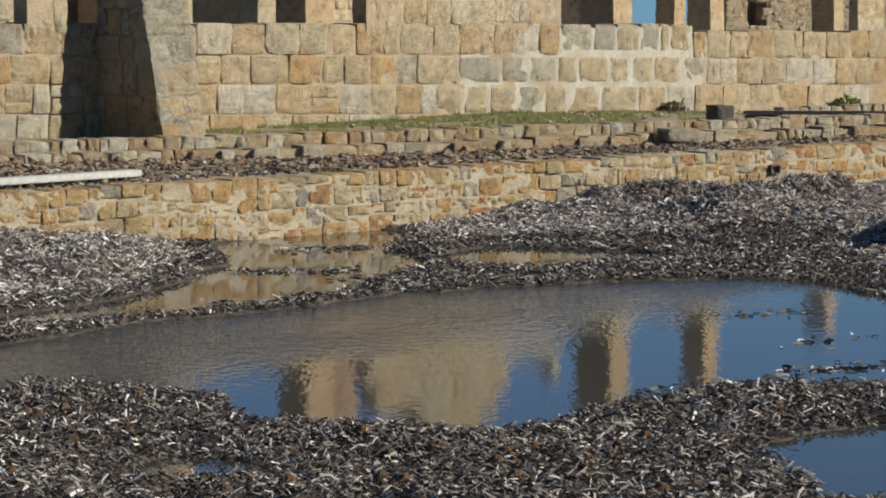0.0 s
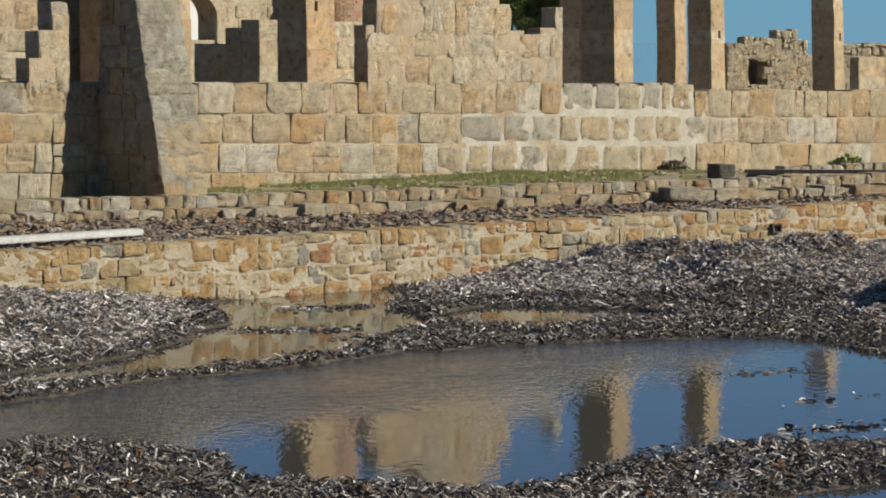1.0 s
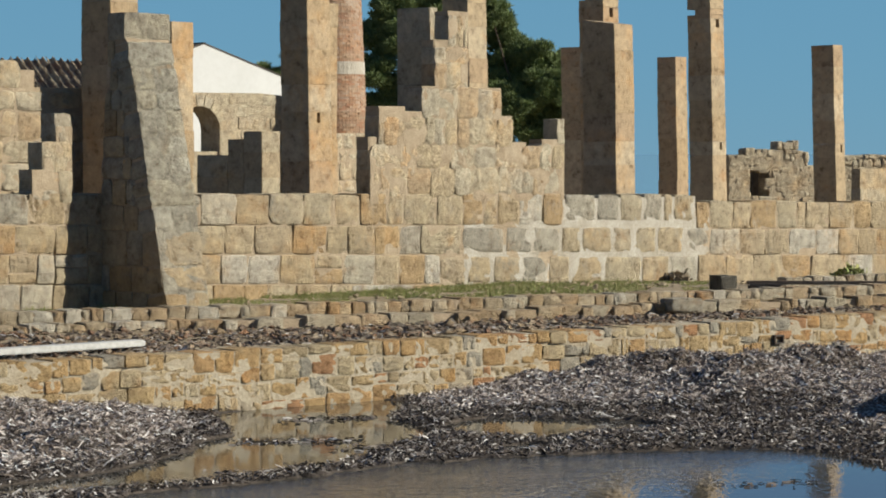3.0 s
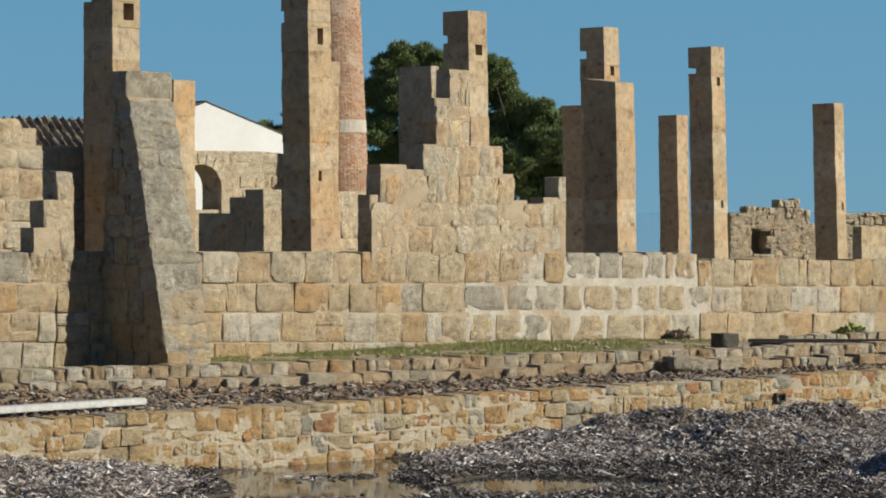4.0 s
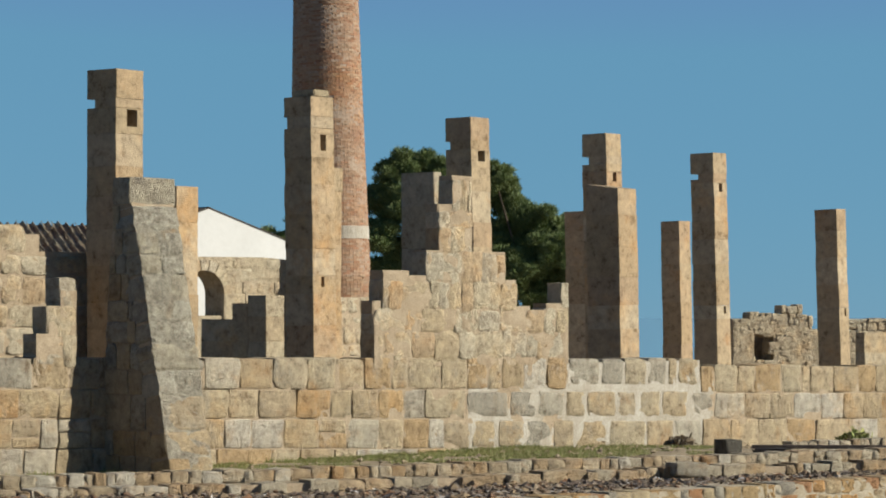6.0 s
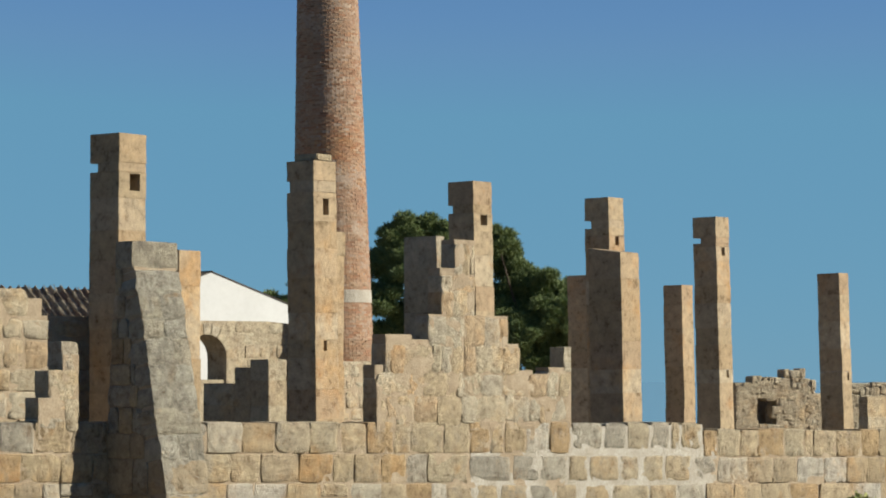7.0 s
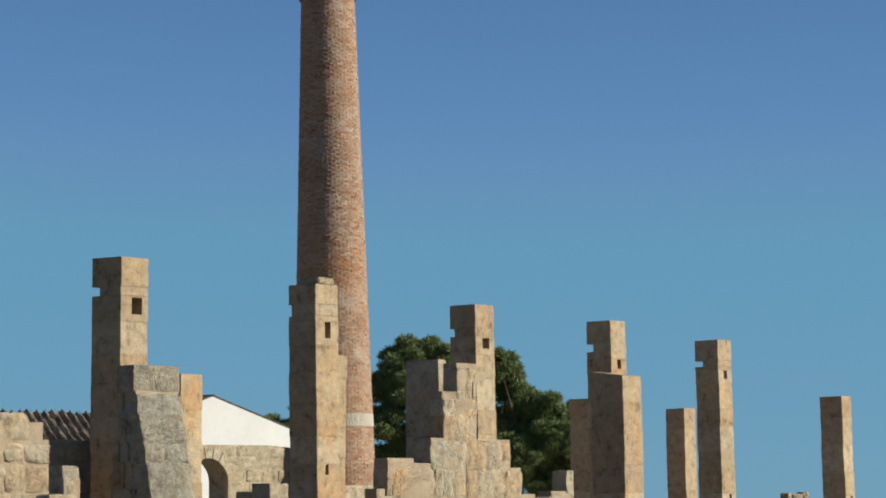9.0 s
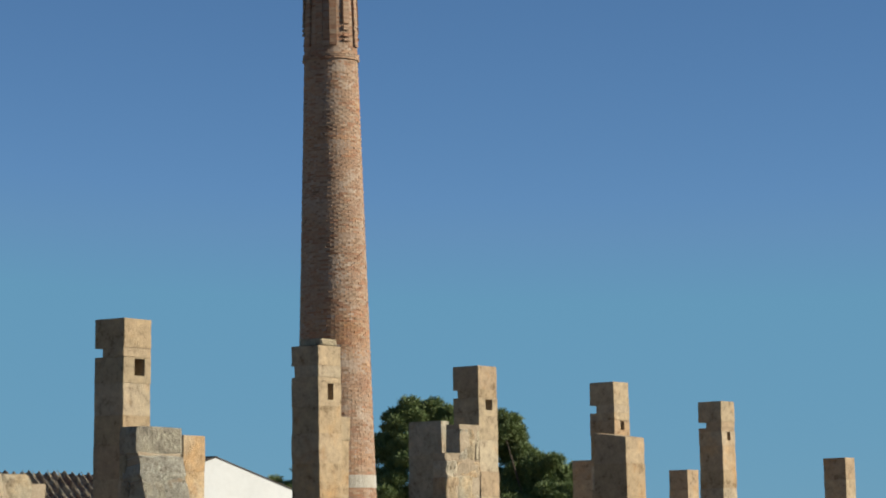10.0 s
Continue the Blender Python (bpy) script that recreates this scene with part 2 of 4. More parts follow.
def stone_mesh(name, seed, mat, rounding=0.1, lump=0.05, corner=None, n=6):
    """A rough block about 1 x 1 x 1 with its face towards -y, worn at the edges."""
    rng = random.Random(seed)
    cut = rounding * 0.7 if corner is None else corner
    verts, faces = [], []
    off = Vector((rng.uniform(-50, 50), rng.uniform(-50, 50), rng.uniform(-50, 50)))
    grid = [-0.5, -0.465, -0.25, 0.0, 0.25, 0.465, 0.5]
    for j in range(n + 1):
        for i in range(n + 1):
            x, z = grid[i], grid[j]
            e = max(abs(x), abs(z)) * 2
            out = abs(x * z) * 4
            bite = noise.noise(off + Vector((x * 2.6, 7, z * 2.6)))
            push = rounding * (e ** 12) * 0.8 + noise.noise(off + Vector((x * 2.2, 0, z * 2.2))) * lump + noise.noise(off + Vector((x * 7, 0, z * 7))) * lump * 0.5 + max(0, bite - 0.35) * e * lump * 2.5
            shrink = 1 - cut * out ** 3 * (0.3 + abs(noise.noise(off + Vector((x * 2, 11, z * 2)))) * 2.5) + noise.noise(off + Vector((x * 3, 4, z * 3))) * lump * (e > 0.99)
            verts.append((x * shrink, -0.5 + push, z * shrink))
    for j in range(n):
        for i in range(n):
            a = j * (n + 1) + i
            faces.append((a, a + 1, a + n + 2, a + n + 1))
    rim = [i for i in range(n + 1)] + [j * (n + 1) + n for j in range(1, n + 1)] + [n * (n + 1) + i for i in range(n - 1, -1, -1)] + [j * (n + 1) for j in range(n - 1, 0, -1)]
    first = len(verts)
    for k in rim:
        x, y, z = verts[k]
        verts.append((x * 1.0, 0.5, z * 1.0))
    for k in range(len(rim)):
        faces.append((rim[k], first + k, first + (k + 1) % len(rim), rim[(k + 1) % len(rim)]))
    faces.append(tuple(range(first + len(rim) - 1, first - 1, -1)))
    me = bpy.data.meshes.new(name)
    me.from_pydata(verts, [], [f[::-1] for f in faces])
    bm = bmesh.new()
    bm.from_mesh(me)
    bmesh.ops.recalc_face_normals(bm, faces=bm.faces)
    bm.to_mesh(me)
    bm.free()
    for p in me.polygons:
        p.use_smooth = len(p.vertices) == 4 and p.index < n * n
    me.materials.append(mat)
    return me


def stone_set(name, mat, seed, rounding=0.1, lump=0.05, count=10, corner=None):
    return [stone_mesh(name, seed * 100 + i, mat, rounding, lump, corner) for i in range(count)]


def lay_stone(me, parent, m, x0, x1, y0, y1, z0, z1, rng, tilt=0.8, dip=0.0):
    ob = new("stone", me)
    ob.parent = parent
    c = Matrix.Translation(((x0 + x1) / 2, (y0 + y1) / 2, (z0 + z1) / 2))
    r = Matrix.Rotation(radians(rng.uniform(-tilt, tilt)) - math.atan(dip), 4, "Y") @ Matrix.Rotation(radians(rng.uniform(-tilt, tilt)), 4, "Z")
    ob.matrix_local = m @ c @ r @ Matrix.Diagonal((x1 - x0, y1 - y0, z1 - z0, 1))
    return ob


def lay_courses(parent, meshes, m, s0, s1, courses, widths, depth, rng, top=None, joint=0.012, proud=0.02, lean=None, jog=0.0, holes=(), drift=0.0, gaps=0.0, ragged=0.0):
    """Fills a wall face (in the x-z plane of m) with stones, course by course, under the line top(s)."""
    count = 0
    for z0, z1 in courses:
        s = s0 - rng.uniform(0, widths[0])
        cuts = [s]
        while cuts[-1] < s1:
            cuts.append(cuts[-1] + rng.uniform(*widths))
        for a, b in zip(cuts, cuts[1:]):
            a, b = max(a, s0), min(b, s1)
            if b - a < widths[0] * 0.3 or rng.random() < gaps:
                continue
            if top:
                # keep the stretch that lies under the broken top
                inside = [a + (b - a) * (k + 0.5) / 12 for k in range(12) if top(a + (b - a) * (k + 0.5) / 12) >= z0 + (z1 - z0) * 0.55]
                if len(inside) < 3:
                    continue
                step = (b - a) / 12
                a, b = inside[0] - step / 2, inside[-1] + step / 2
            if any(h[0] < (a + b) / 2 < h[1] and h[2] < (z0 + z1) / 2 < h[3] for h in holes):
                continue
            f = -rng.uniform(0.2, 1.0) * proud + (lean((z0 + z1) / 2) if lean else 0)
            dz = rng.uniform(-jog, jog)
            # the bed joints wander along the course
            lo = z0 + drift * noise.noise(Vector((a * 0.9, z0 * 7, depth))) * (z0 > courses[0][0])
            hi = z1 + drift * noise.noise(Vector((a * 0.9, z1 * 7, depth))) * (z1 < courses[-1][1])
            lo, hi = lo - rng.uniform(0, ragged), hi + rng.uniform(-ragged * 0.3, ragged)
            a, b = a - rng.uniform(0, ragged * 0.6), b + rng.uniform(0, ragged * 0.6)
            if hi - lo > 0.3 and b - a > 0.35 and rng.random() < 0.12 and drift:
                cut = lo + (hi - lo) * rng.uniform(0.4, 0.6)
                lay_stone(rng.choice(meshes), parent, m, a + joint, b - joint, f, f + depth, lo + joint, cut - joint, rng)
                lo = cut
            lay_stone(rng.choice(meshes), parent, m, a + joint, b - joint, f, f + depth, lo + joint + dz, hi - joint + dz, rng)
            count += 1
    return count


def lay_row(parent, meshes, m, joints, lower, upper, depth, rng, joint=0.006, proud=0.018, jog=0.0, split=0.0):
    """One course with given joints; lower and upper are (height, rise for each metre along the wall)."""
    for a, b in zip(joints, joints[1:]):
        mid = (a + b) / 2
        z0, z1 = lower[0] + lower[1] * mid, upper[0] + upper[1] * mid + rng.uniform(-jog, jog)
        f = -rng.uniform(0.35, 1.0) * proud
        dip = (lower[1] + upper[1]) / 2
        if rng.random() < split:
            cut = z0 + (z1 - z0) * rng.uniform(0.35, 0.65)
            lay_stone(rng.choice(meshes), parent, m, a + joint, b - joint, f, f + depth, z0 + joint, cut - joint, rng, 1.2, dip)
            z0 = cut
        lay_stone(rng.choice(meshes), parent, m, a + joint, b - joint, f, f + depth, z0 + joint, z1 - joint, rng, 1.2, dip)


def mortar_face(bm, m, s0, s1, z0, z1, y, amp, step=0.07, seed=0, loss=0.0):
    """An uneven sheet of mortar in the x-z plane of m, to lie between the stones; loss: how deep it has fallen out in places."""
    ni, nj = max(2, round((s1 - s0) / step)), max(2, round((z1 - z0) / step))
    rows = []
    for j in range(nj + 1):
        for i in range(ni + 1):
            x, z = s0 + (s1 - s0) * i / ni, z0 + (z1 - z0) * j / nj
            d = noise.noise(Vector((x * 2.3, seed, z * 2.3))) * 0.6 + noise.noise(Vector((x * 8, seed + 3, z * 8))) * 0.4
            gone = loss * min(1.0, max(0.0, noise.noise(Vector((x * 1.7, seed + 9, z * 1.7))) * 4 - 0.9))
            rows.append(bm.verts.new(m @ Vector((x, y + amp * d + gone, z))))
    for j in range(nj):
        for i in range(ni):
            a = j * (ni + 1) + i
            bm.faces.new((rows[a], rows[a + 1], rows[a + ni + 2], rows[a + ni + 1]))


def even_courses(z0, z1, n, rng, spread=0.12):
    cuts = [z0] + sorted(z0 + (z1 - z0) * (i + rng.uniform(-spread, spread)) / n for i in range(1, n)) + [z1]
    return list(zip(cuts, cuts[1:]))


def thing(name, label, category, group="", kind=""):
    return tagged(new(name), label, category, group, kind)


# ---- the lie of the land ----
QUAY_AT, QUAY_TURN = (0.0, 27.8), 40.1
WALL_AT, WALL_TURN = (0.0, 35.4), 50.0
qc, qs = math.cos(radians(QUAY_TURN)), math.sin(radians(QUAY_TURN))


def smooth_noise(x, y, scale, seed):
    """Value noise on arrays, 0 to 1."""
    r = np.random.RandomState(seed)
    table = r.rand(256, 256)
    u, v = x * scale + 91.7, y * scale + 47.3
    i, j = np.floor(u).astype(int), np.floor(v).astype(int)
    fu, fv = u - i, v - j
    fu, fv = fu * fu * (3 - 2 * fu), fv * fv * (3 - 2 * fv)
    i0, i1, j0, j1 = i % 256, (i + 1) % 256, j % 256, (j + 1) % 256
    return (table[i0, j0] * (1 - fu) + table[i1, j0] * fu) * (1 - fv) + (table[i0, j1] * (1 - fu) + table[i1, j1] * fu) * fv


def fractal(x, y, scale, seed, octaves=4):
    total, amp, norm = 0.0, 1.0, 0.0
    for k in range(octaves):
        total = total + amp * smooth_noise(x, y, scale * 2 ** k, seed + k)
        norm += amp
        amp *= 0.55
    return total / norm


POOLS = [
    [(-3.45, 17.8), (-3.0, 18.55), (-2.2, 19.9), (-1.25, 20.5), (-0.3, 21.7), (1.1, 22.4), (2.5, 22.8), (3.2, 22.5), (3.55, 21.3), (5.3, 20.8), (5.3, 17.0), (2.8, 16.75), (1.75, 16.6),
     (1.2, 16.05), (0.87, 15.5), (0.73, 15.15), (0.28, 14.86), (-0.55, 15.2), (-1.08, 15.2), (-1.26, 16.0), (-1.5, 16.4), (-2.75, 17.0), (-6.0, 17.0), (-6.0, 17.6)],
    [(1.65, 14.3), (1.97, 14.86), (2.56, 15.2), (4.0, 15.4), (4.0, 12.5), (1.8, 12.9), (1.9, 13.65)],
    [(-5.0, 18.8), (-3.27, 20.2), (-2.37, 21.6), (-2.02, 22.9), (-2.17, 23.2), (-1.86, 23.9), (-2.14, 25.9), (-1.6, 26.6), (-0.95, 27.1), (-0.3, 27.4), (-0.44, 25.4),
     (0.0, 23.9), (-0.4, 23.0), (-0.83, 21.6), (-2.0, 20.2), (-3.16, 19.5), (-5.0, 18.4)],
    [(-0.05, 24.7), (0.41, 25.5), (1.9, 25.2), (2.1, 24.4), (0.94, 23.6), (0.25, 23.8)],
    [(-1.66, 13.76), (-1.4, 14.08), (-1.1, 14.12), (-0.84, 13.95), (-0.88, 13.6), (-1.4, 13.5)],
    [(0.42, 22.95), (0.77, 23.35), (1.0, 22.9), (0.56, 22.5)],
]


def pool_distance(x, y):
    """Metres from the nearest pool's edge: minus inside."""
    best = np.full(x.shape, 1e3)
    for p in POOLS:
        d = np.full(x.shape, 1e3)
        inside = np.zeros(x.shape, bool)
        for (ax, ay), (bx, by) in zip(p, p[1:] + p[:1]):
            ex, ey = bx - ax, by - ay
            k = np.clip(((x - ax) * ex + (y - ay) * ey) / (ex * ex + ey * ey), 0, 1)
            d = np.minimum(d, np.hypot(x - ax - k * ex, y - ay - k * ey))
            cross = ((ay > y) != (by > y)) & (x < ax + (y - ay) * ex / (ey if ey else 1e-9))
            inside ^= cross
        best = np.minimum(best, np.where(inside, -d, d))
    return best


def bank(x, y, cx, cy, rx, ry, h, turn=0.0):
    c, s = math.cos(radians(turn)), math.sin(radians(turn))
    u, v = ((x - cx) * c + (y - cy) * s) / rx, (-(x - cx) * s + (y - cy) * c) / ry
    return h * np.exp(-(u * u + v * v))


def land(x, y):
    """Height of the ground: the shore with its pools and wrack banks, then the terrace behind the quay."""
    d = -(x - QUAY_AT[0]) * qs + (y - QUAY_AT[1]) * qc
    rough = fractal(x, y, 1.3, 11) - 0.5
    fine = fractal(x, y, 6.0, 31) - 0.5
    edge = pool_distance(x, y) + 0.2 * (fractal(x, y, 1.6, 5) - 0.5) + 0.2 * (fractal(x, y, 7.0, 7, 3) - 0.5)
    z = 0.05 + 0.04 * rough
    z = z + bank(x, y, 2.6, 29.7, 0.7, 0.8, 0.12, QUAY_TURN) + bank(x, y, 5.0, 31.4, 2.6, 0.8, 0.05, QUAY_TURN)
    # mound at 4.95, 25.2 is added, centred out of view, to shade the right bank
    z = z + bank(x, y, 1.6, 28.5, 1.1, 0.8, 0.1, QUAY_TURN) + bank(x, y, 3.4, 28.2, 1.2, 1.0, 0.2, 20) + bank(x, y, 4.95, 25.2, 0.75, 1.5, 0.48) + bank(x, y, 2.45, 28.5, 0.7, 0.22, 0.2, 8) + bank(x, y, 3.9, 28.9, 0.5, 0.2, 0.16, 12) + bank(x, y, 2.9, 27.4, 0.5, 0.5, 0.17) + bank(x, y, 4.3, 29.2, 0.4, 0.5, 0.16)
    z = z + bank(x, y, -4.4, 24.0, 1.3, 0.6, 0.3, QUAY_TURN) + bank(x, y, -3.3, 23.2, 1.3, 1.6, 0.12, QUAY_TURN)
    z = z * (1 + 1.4 * rough) + 0.07 * fine * np.clip(z / 0.12, 0.5, 1.6)
    z = z + np.clip(z - 0.1, 0, 0.2) * 0.9 * (fractal(x, y, 2.4, 71, 3) - 0.5)
    z = np.maximum(z, 0.03 + 0.03 * fine)
    shore = np.clip(edge / 0.25, -1, 1)
    z = np.where(edge > 0, z * (0.15 + 0.85 * np.clip(edge / 0.8, 0, 1)), -0.12 * np.clip(-shore, 0, 1) - 0.004)
    terrace = 0.58 + 0.02 * fine + np.clip((d - 2.2) / 1.5, 0, 1) * 0.15
    # it falls away along the far stretch of the wall
    before = np.clip((x * math.sin(radians(WALL_TURN)) - (y - WALL_AT[1]) * math.cos(radians(WALL_TURN)) + 0.5) / 0.3, 0, 1)
    terrace = terrace - 0.3 * np.clip((y - 36.5) / 6.5, 0, 1) * before
    step = np.clip((d - 0.1) / 0.15, 0, 1)
    far = np.clip((y - 97) / 10, 0, 1)
    return z * (1 - step) + (terrace - 3.0 * far) * step


# ---- ground and water ----
def spread(lo, hi, step, far):
    inner = list(np.arange(lo, hi, step))
    return np.array([lo - f for f in far[::-1]] + inner + [inner[-1] + f for f in far])


FAR = [0.6, 2, 6, 18, 60, 200, 700, 2500]
gx, gy = spread(-6.5, 7.5, 0.06, FAR), spread(12.4, 33.5, 0.06, [0.4 * k for k in range(1, 33)] + [18, 40, 63, 75, 95, 200, 700, 2500])
xx, yy = np.meshgrid(gx, gy)
zz = land(xx, yy)
nx, ny = len(gx), len(gy)
verts = np.stack([xx.ravel(), yy.ravel(), zz.ravel()], 1)
idx = np.arange(nx * ny).reshape(ny, nx)
quads = np.stack([idx[:-1, :-1].ravel(), idx[:-1, 1:].ravel(), idx[1:, 1:].ravel(), idx[1:, :-1].ravel()], 1)
ground = mesh_part("ground", verts.tolist(), quads.tolist(), m_earth)
ground.data.materials.append(m_dry)
ground.data.polygons.foreach_set("material_index", (verts[quads].mean(1)[:, 2] > 0.45).astype(np.int32))
tagged(ground, "dark damp shore of rotting seagrass and earth", "ground", kind="structure")

bm = bmesh.new()
box(bm, Matrix.Identity(4), -9, 10, 11, 29.5, -0.3, 0.0)
water = part("water", bm, m_water)
tagged(water, "still shallow brackish pools reflecting the ruins", "water", kind="structure")


bm = bmesh.new()
box(bm, Matrix.Identity(4), -2600, 2600, 99, 4200, -1.5, 0.0)
sea = part("sea", bm, m_sea)
tagged(sea, "calm blue sea beyond the ruins", "water", kind="structure")


def scatter(rng, n, x0, x1, y0, y1):
    return x0 + rng.rand(n) * (x1 - x0), y0 + rng.rand(n) * (y1 - y0)


def strips(name, x, y, z, length, width, lift, rng, mat, label, category, flat=0.5):
    """Bent ribbon leaves lying at the given places, all in one mesh."""
    n = len(x)
    a, tilt = rng.rand(n) * 2 * math.pi, (rng.rand(n) - 0.5) * flat
    dx, dy, dz = np.cos(a) * length / 2, np.sin(a) * length / 2, np.sin(tilt) * length / 2
    px, py = -np.sin(a) * width / 2, np.cos(a) * width / 2
    roll = (rng.rand(n) - 0.5) * width * 1.2
    bend = (rng.rand(n) - 0.3) * length * 0.25
    rows = []
    for k, (f, up) in enumerate(((-1, 0), (0, 1), (1, 0))):
        for s in (-1, 1):
            rows.append(np.stack([x + f * dx + s * px + up * px * bend * 30, y + f * dy + s * py + up * py * bend * 30, z + lift + f * dz + up * bend + s * roll], 1))
    v = np.stack(rows, 1).reshape(-1, 3)
    base = (np.arange(n) * 6)[:, None]
    f = np.concatenate([base + np.array([[0, 2, 3, 1]]), base + np.array([[2, 4, 5, 3]])], 0)
    ob = mesh_part(name, v.tolist(), f.tolist(), mat)
    return tagged(ob, label, category, kind="stuff")


rng = np.random.RandomState(4)
xs, ys, ls, ws = [], [], [], []
for n, x0, x1, y0, y1, l0, l1, w in ((60000, -2.6, 3.4, 12.6, 17.2, 0.02, 0.12, 0.0075), (150000, -5.4, 6.4, 17.0, 25.0, 0.02, 0.1, 0.0085), (160000, -5.4, 7.2, 24.0, 33.0, 0.02, 0.1, 0.0085), (80000, 0.4, 6.6, 26.0, 31.5, 0.02, 0.1, 0.0085)):
    x, y = scatter(rng, n, x0, x1, y0, y1)
    xs.append(x), ys.append(y), ls.append(l0 + rng.rand(n) ** 2 * (l1 - l0)), ws.append(w * (0.5 + rng.rand(n)))
x, y, l, w = (np.concatenate(q) for q in (xs, ys, ls, ws))
z = land(x, y)
d = -(x - QUAY_AT[0]) * qs + (y - QUAY_AT[1]) * qc
# dry and bleached on the banks, dark and wet beside the pools
level = z + 0.08 * (fractal(x, y, 0.8, 51) - 0.5) + np.where(x < -1.6, 0.055, 0.0) * (y > 20.5) + np.where(y > 26.0, 0.06, 0.0)
# three patches on the banks take the dark leaves
level = level - bank(x, y, 1.9, 25.9, 0.6, 0.3, 0.5) - bank(x, y, 3.4, 26.4, 0.5, 0.3, 0.4) - bank(x, y, 3.0, 27.6, 0.4, 0.25, 0.3)
for low, name, mat, label in ((True, "seagrass_litter", m_wrack, "dark damp seagrass leaves littering the pool edges"), (False, "seagrass_bank", m_dry_wrack, "bleached dry seagrass leaves heaped on the banks")):
    keep = (z > -0.003) & (d < -0.02) & ((level < 0.085) == low)
    strips(name, x[keep], y[keep], z[keep], l[keep], w[keep], 0.006 + 0.03 * rng.rand(keep.sum()), rng, mat, label, "seagrass", 1.5)

# leaves afloat in thin drifts
fr = np.random.RandomState(14)
fx, fy = [], []
for ax, ay, bx, by, n in ((2.1, 20.3, 2.9, 20.5, 40), (2.3, 18.6, 3.1, 19.1, 20), (2.2, 17.3, 3.0, 17.6, 90), (-1.75, 23.3, -0.7, 23.5, 160), (-0.9, 22.7, -0.2, 23.1, 60), (-1.5, 25.2, -0.6, 25.5, 120), (-1.85, 21.0, -1.6, 21.1, 30), (1.2, 16.4, 2.3, 16.9, 90)):
    k = fr.rand(n)
    fx.append(ax + (bx - ax) * k + fr.normal(size=n) * 0.03)
    fy.append(ay + (by - ay) * k + fr.normal(size=n) * 0.12)
fx, fy = np.concatenate(fx), np.concatenate(fy)
strips("floating_seagrass", fx, fy, np.zeros(len(fx)), 0.03 + 0.06 * fr.rand(len(fx)), 0.01 * (0.6 + fr.rand(len(fx))), 0.003 + 0.006 * fr.rand(len(fx)), fr, m_wrack, "thin drifts of seagrass floating on the pools", "seagrass", 0.15)

# ---- quay ----
rng = random.Random(3)
qm = frame_at(*QUAY_AT, 0, QUAY_TURN)
bm = bmesh.new()
mortar_face(bm, qm, -7, 10.2, -0.1, 0.58, 0.001, 0.009, 0.05, 2, 0.03)
box(bm, qm, -9, 14, 0.03, 0.6, -0.2, 0.585)
quay = part("quay_wall", bm, m_quay_mortar)
tagged(quay, "low quay wall of orange and grey rubble stone", "wall", kind="structure")
quay_meshes = stone_set("stone", m_quay, 1, 0.025, 0.07, 24, 0.05)
lay_courses(quay, quay_meshes, qm, -7.0, 10.2, even_courses(-0.02, 0.6, 4, rng), (0.1, 0.34), 0.3, rng, proud=0.008, joint=0.007, jog=0.012, drift=0.1)

# ---- kerb of the terrace ----
km = frame_at(0.15, 30.55, 0, 30.5)
bm = bmesh.new()
box(bm, km, -7.5, 11, 0.12, 0.5, 0.5, 0.68)
box(bm, km, -7.5, 11, 0.55, 0.9, 0.5, 0.77)
kerb = part("terrace_kerb", bm, m_dry)
tagged(kerb, "broken double kerb of small squared stones", "kerb", kind="structure")
bm = bmesh.new()
mortar_face(bm, km, -6.5, 9.5, 0.5, 0.69, 0.0, 0.03, 0.06, 12)
mortar_face(bm, km @ Matrix.Translation((0, 0.5, 0)), -6.5, 9.5, 0.6, 0.8, 0.004, 0.014, 0.06, 13)
part("mortar", bm, m_mortar, kerb, "crumbling pale mortar")
kerb_meshes = stone_set("stone", m_kerb, 2, 0.025, 0.1, 16, 0.07)
lay_courses(kerb, kerb_meshes, km, -6.5, 9.5, [(0.54, 0.72)], (0.12, 0.36), 0.3, rng, proud=0.09, joint=0.004, jog=0.02, gaps=0.08)
lay_courses(kerb, kerb_meshes, km @ Matrix.Translation((0, 0.5, 0)), -6.5, 9.5, [(0.67, 0.825)], (0.1, 0.26), 0.3, rng, proud=0.03, joint=0.003, jog=0.012, gaps=0.02)

# ---- front wall ----
wm = frame_at(*WALL_AT, 0, WALL_TURN)


def steps(pairs, default):
    """A stepped line: (from, to, height) in metres along the wall."""
    def top(s):
        for a, b, h in pairs:
            if a <= s < b:
                return h
        return default
    return top


RUIN = [(-12.0, -7.02, 2.04), (-7.02, -6.84, 2.36), (-6.84, -6.67, 2.54), (-6.67, -6.43, 2.84), (-6.43, -4.4, 2.02), (-4.4, -1.38, 1.97), (-1.38, -1.21, 2.75), (-1.21, -0.7, 3.14), (-0.7, -0.36, 3.08), (-0.36, -0.1, 3.41),
        (-0.1, 0.16, 4.02), (0.16, 0.57, 4.4), (0.57, 1.27, 3.41), (1.27, 1.49, 3.04), (1.49, 1.8, 2.69), (1.8, 2.17, 2.64), (2.17, 2.49, 2.73), (2.49, 2.66, 2.82), (2.66, 5.84, 1.92), (5.84, 9.5, 1.76), (9.5, 13.5, 1.72)]
outline_top = steps(RUIN, 0.0)
bm = bmesh.new()
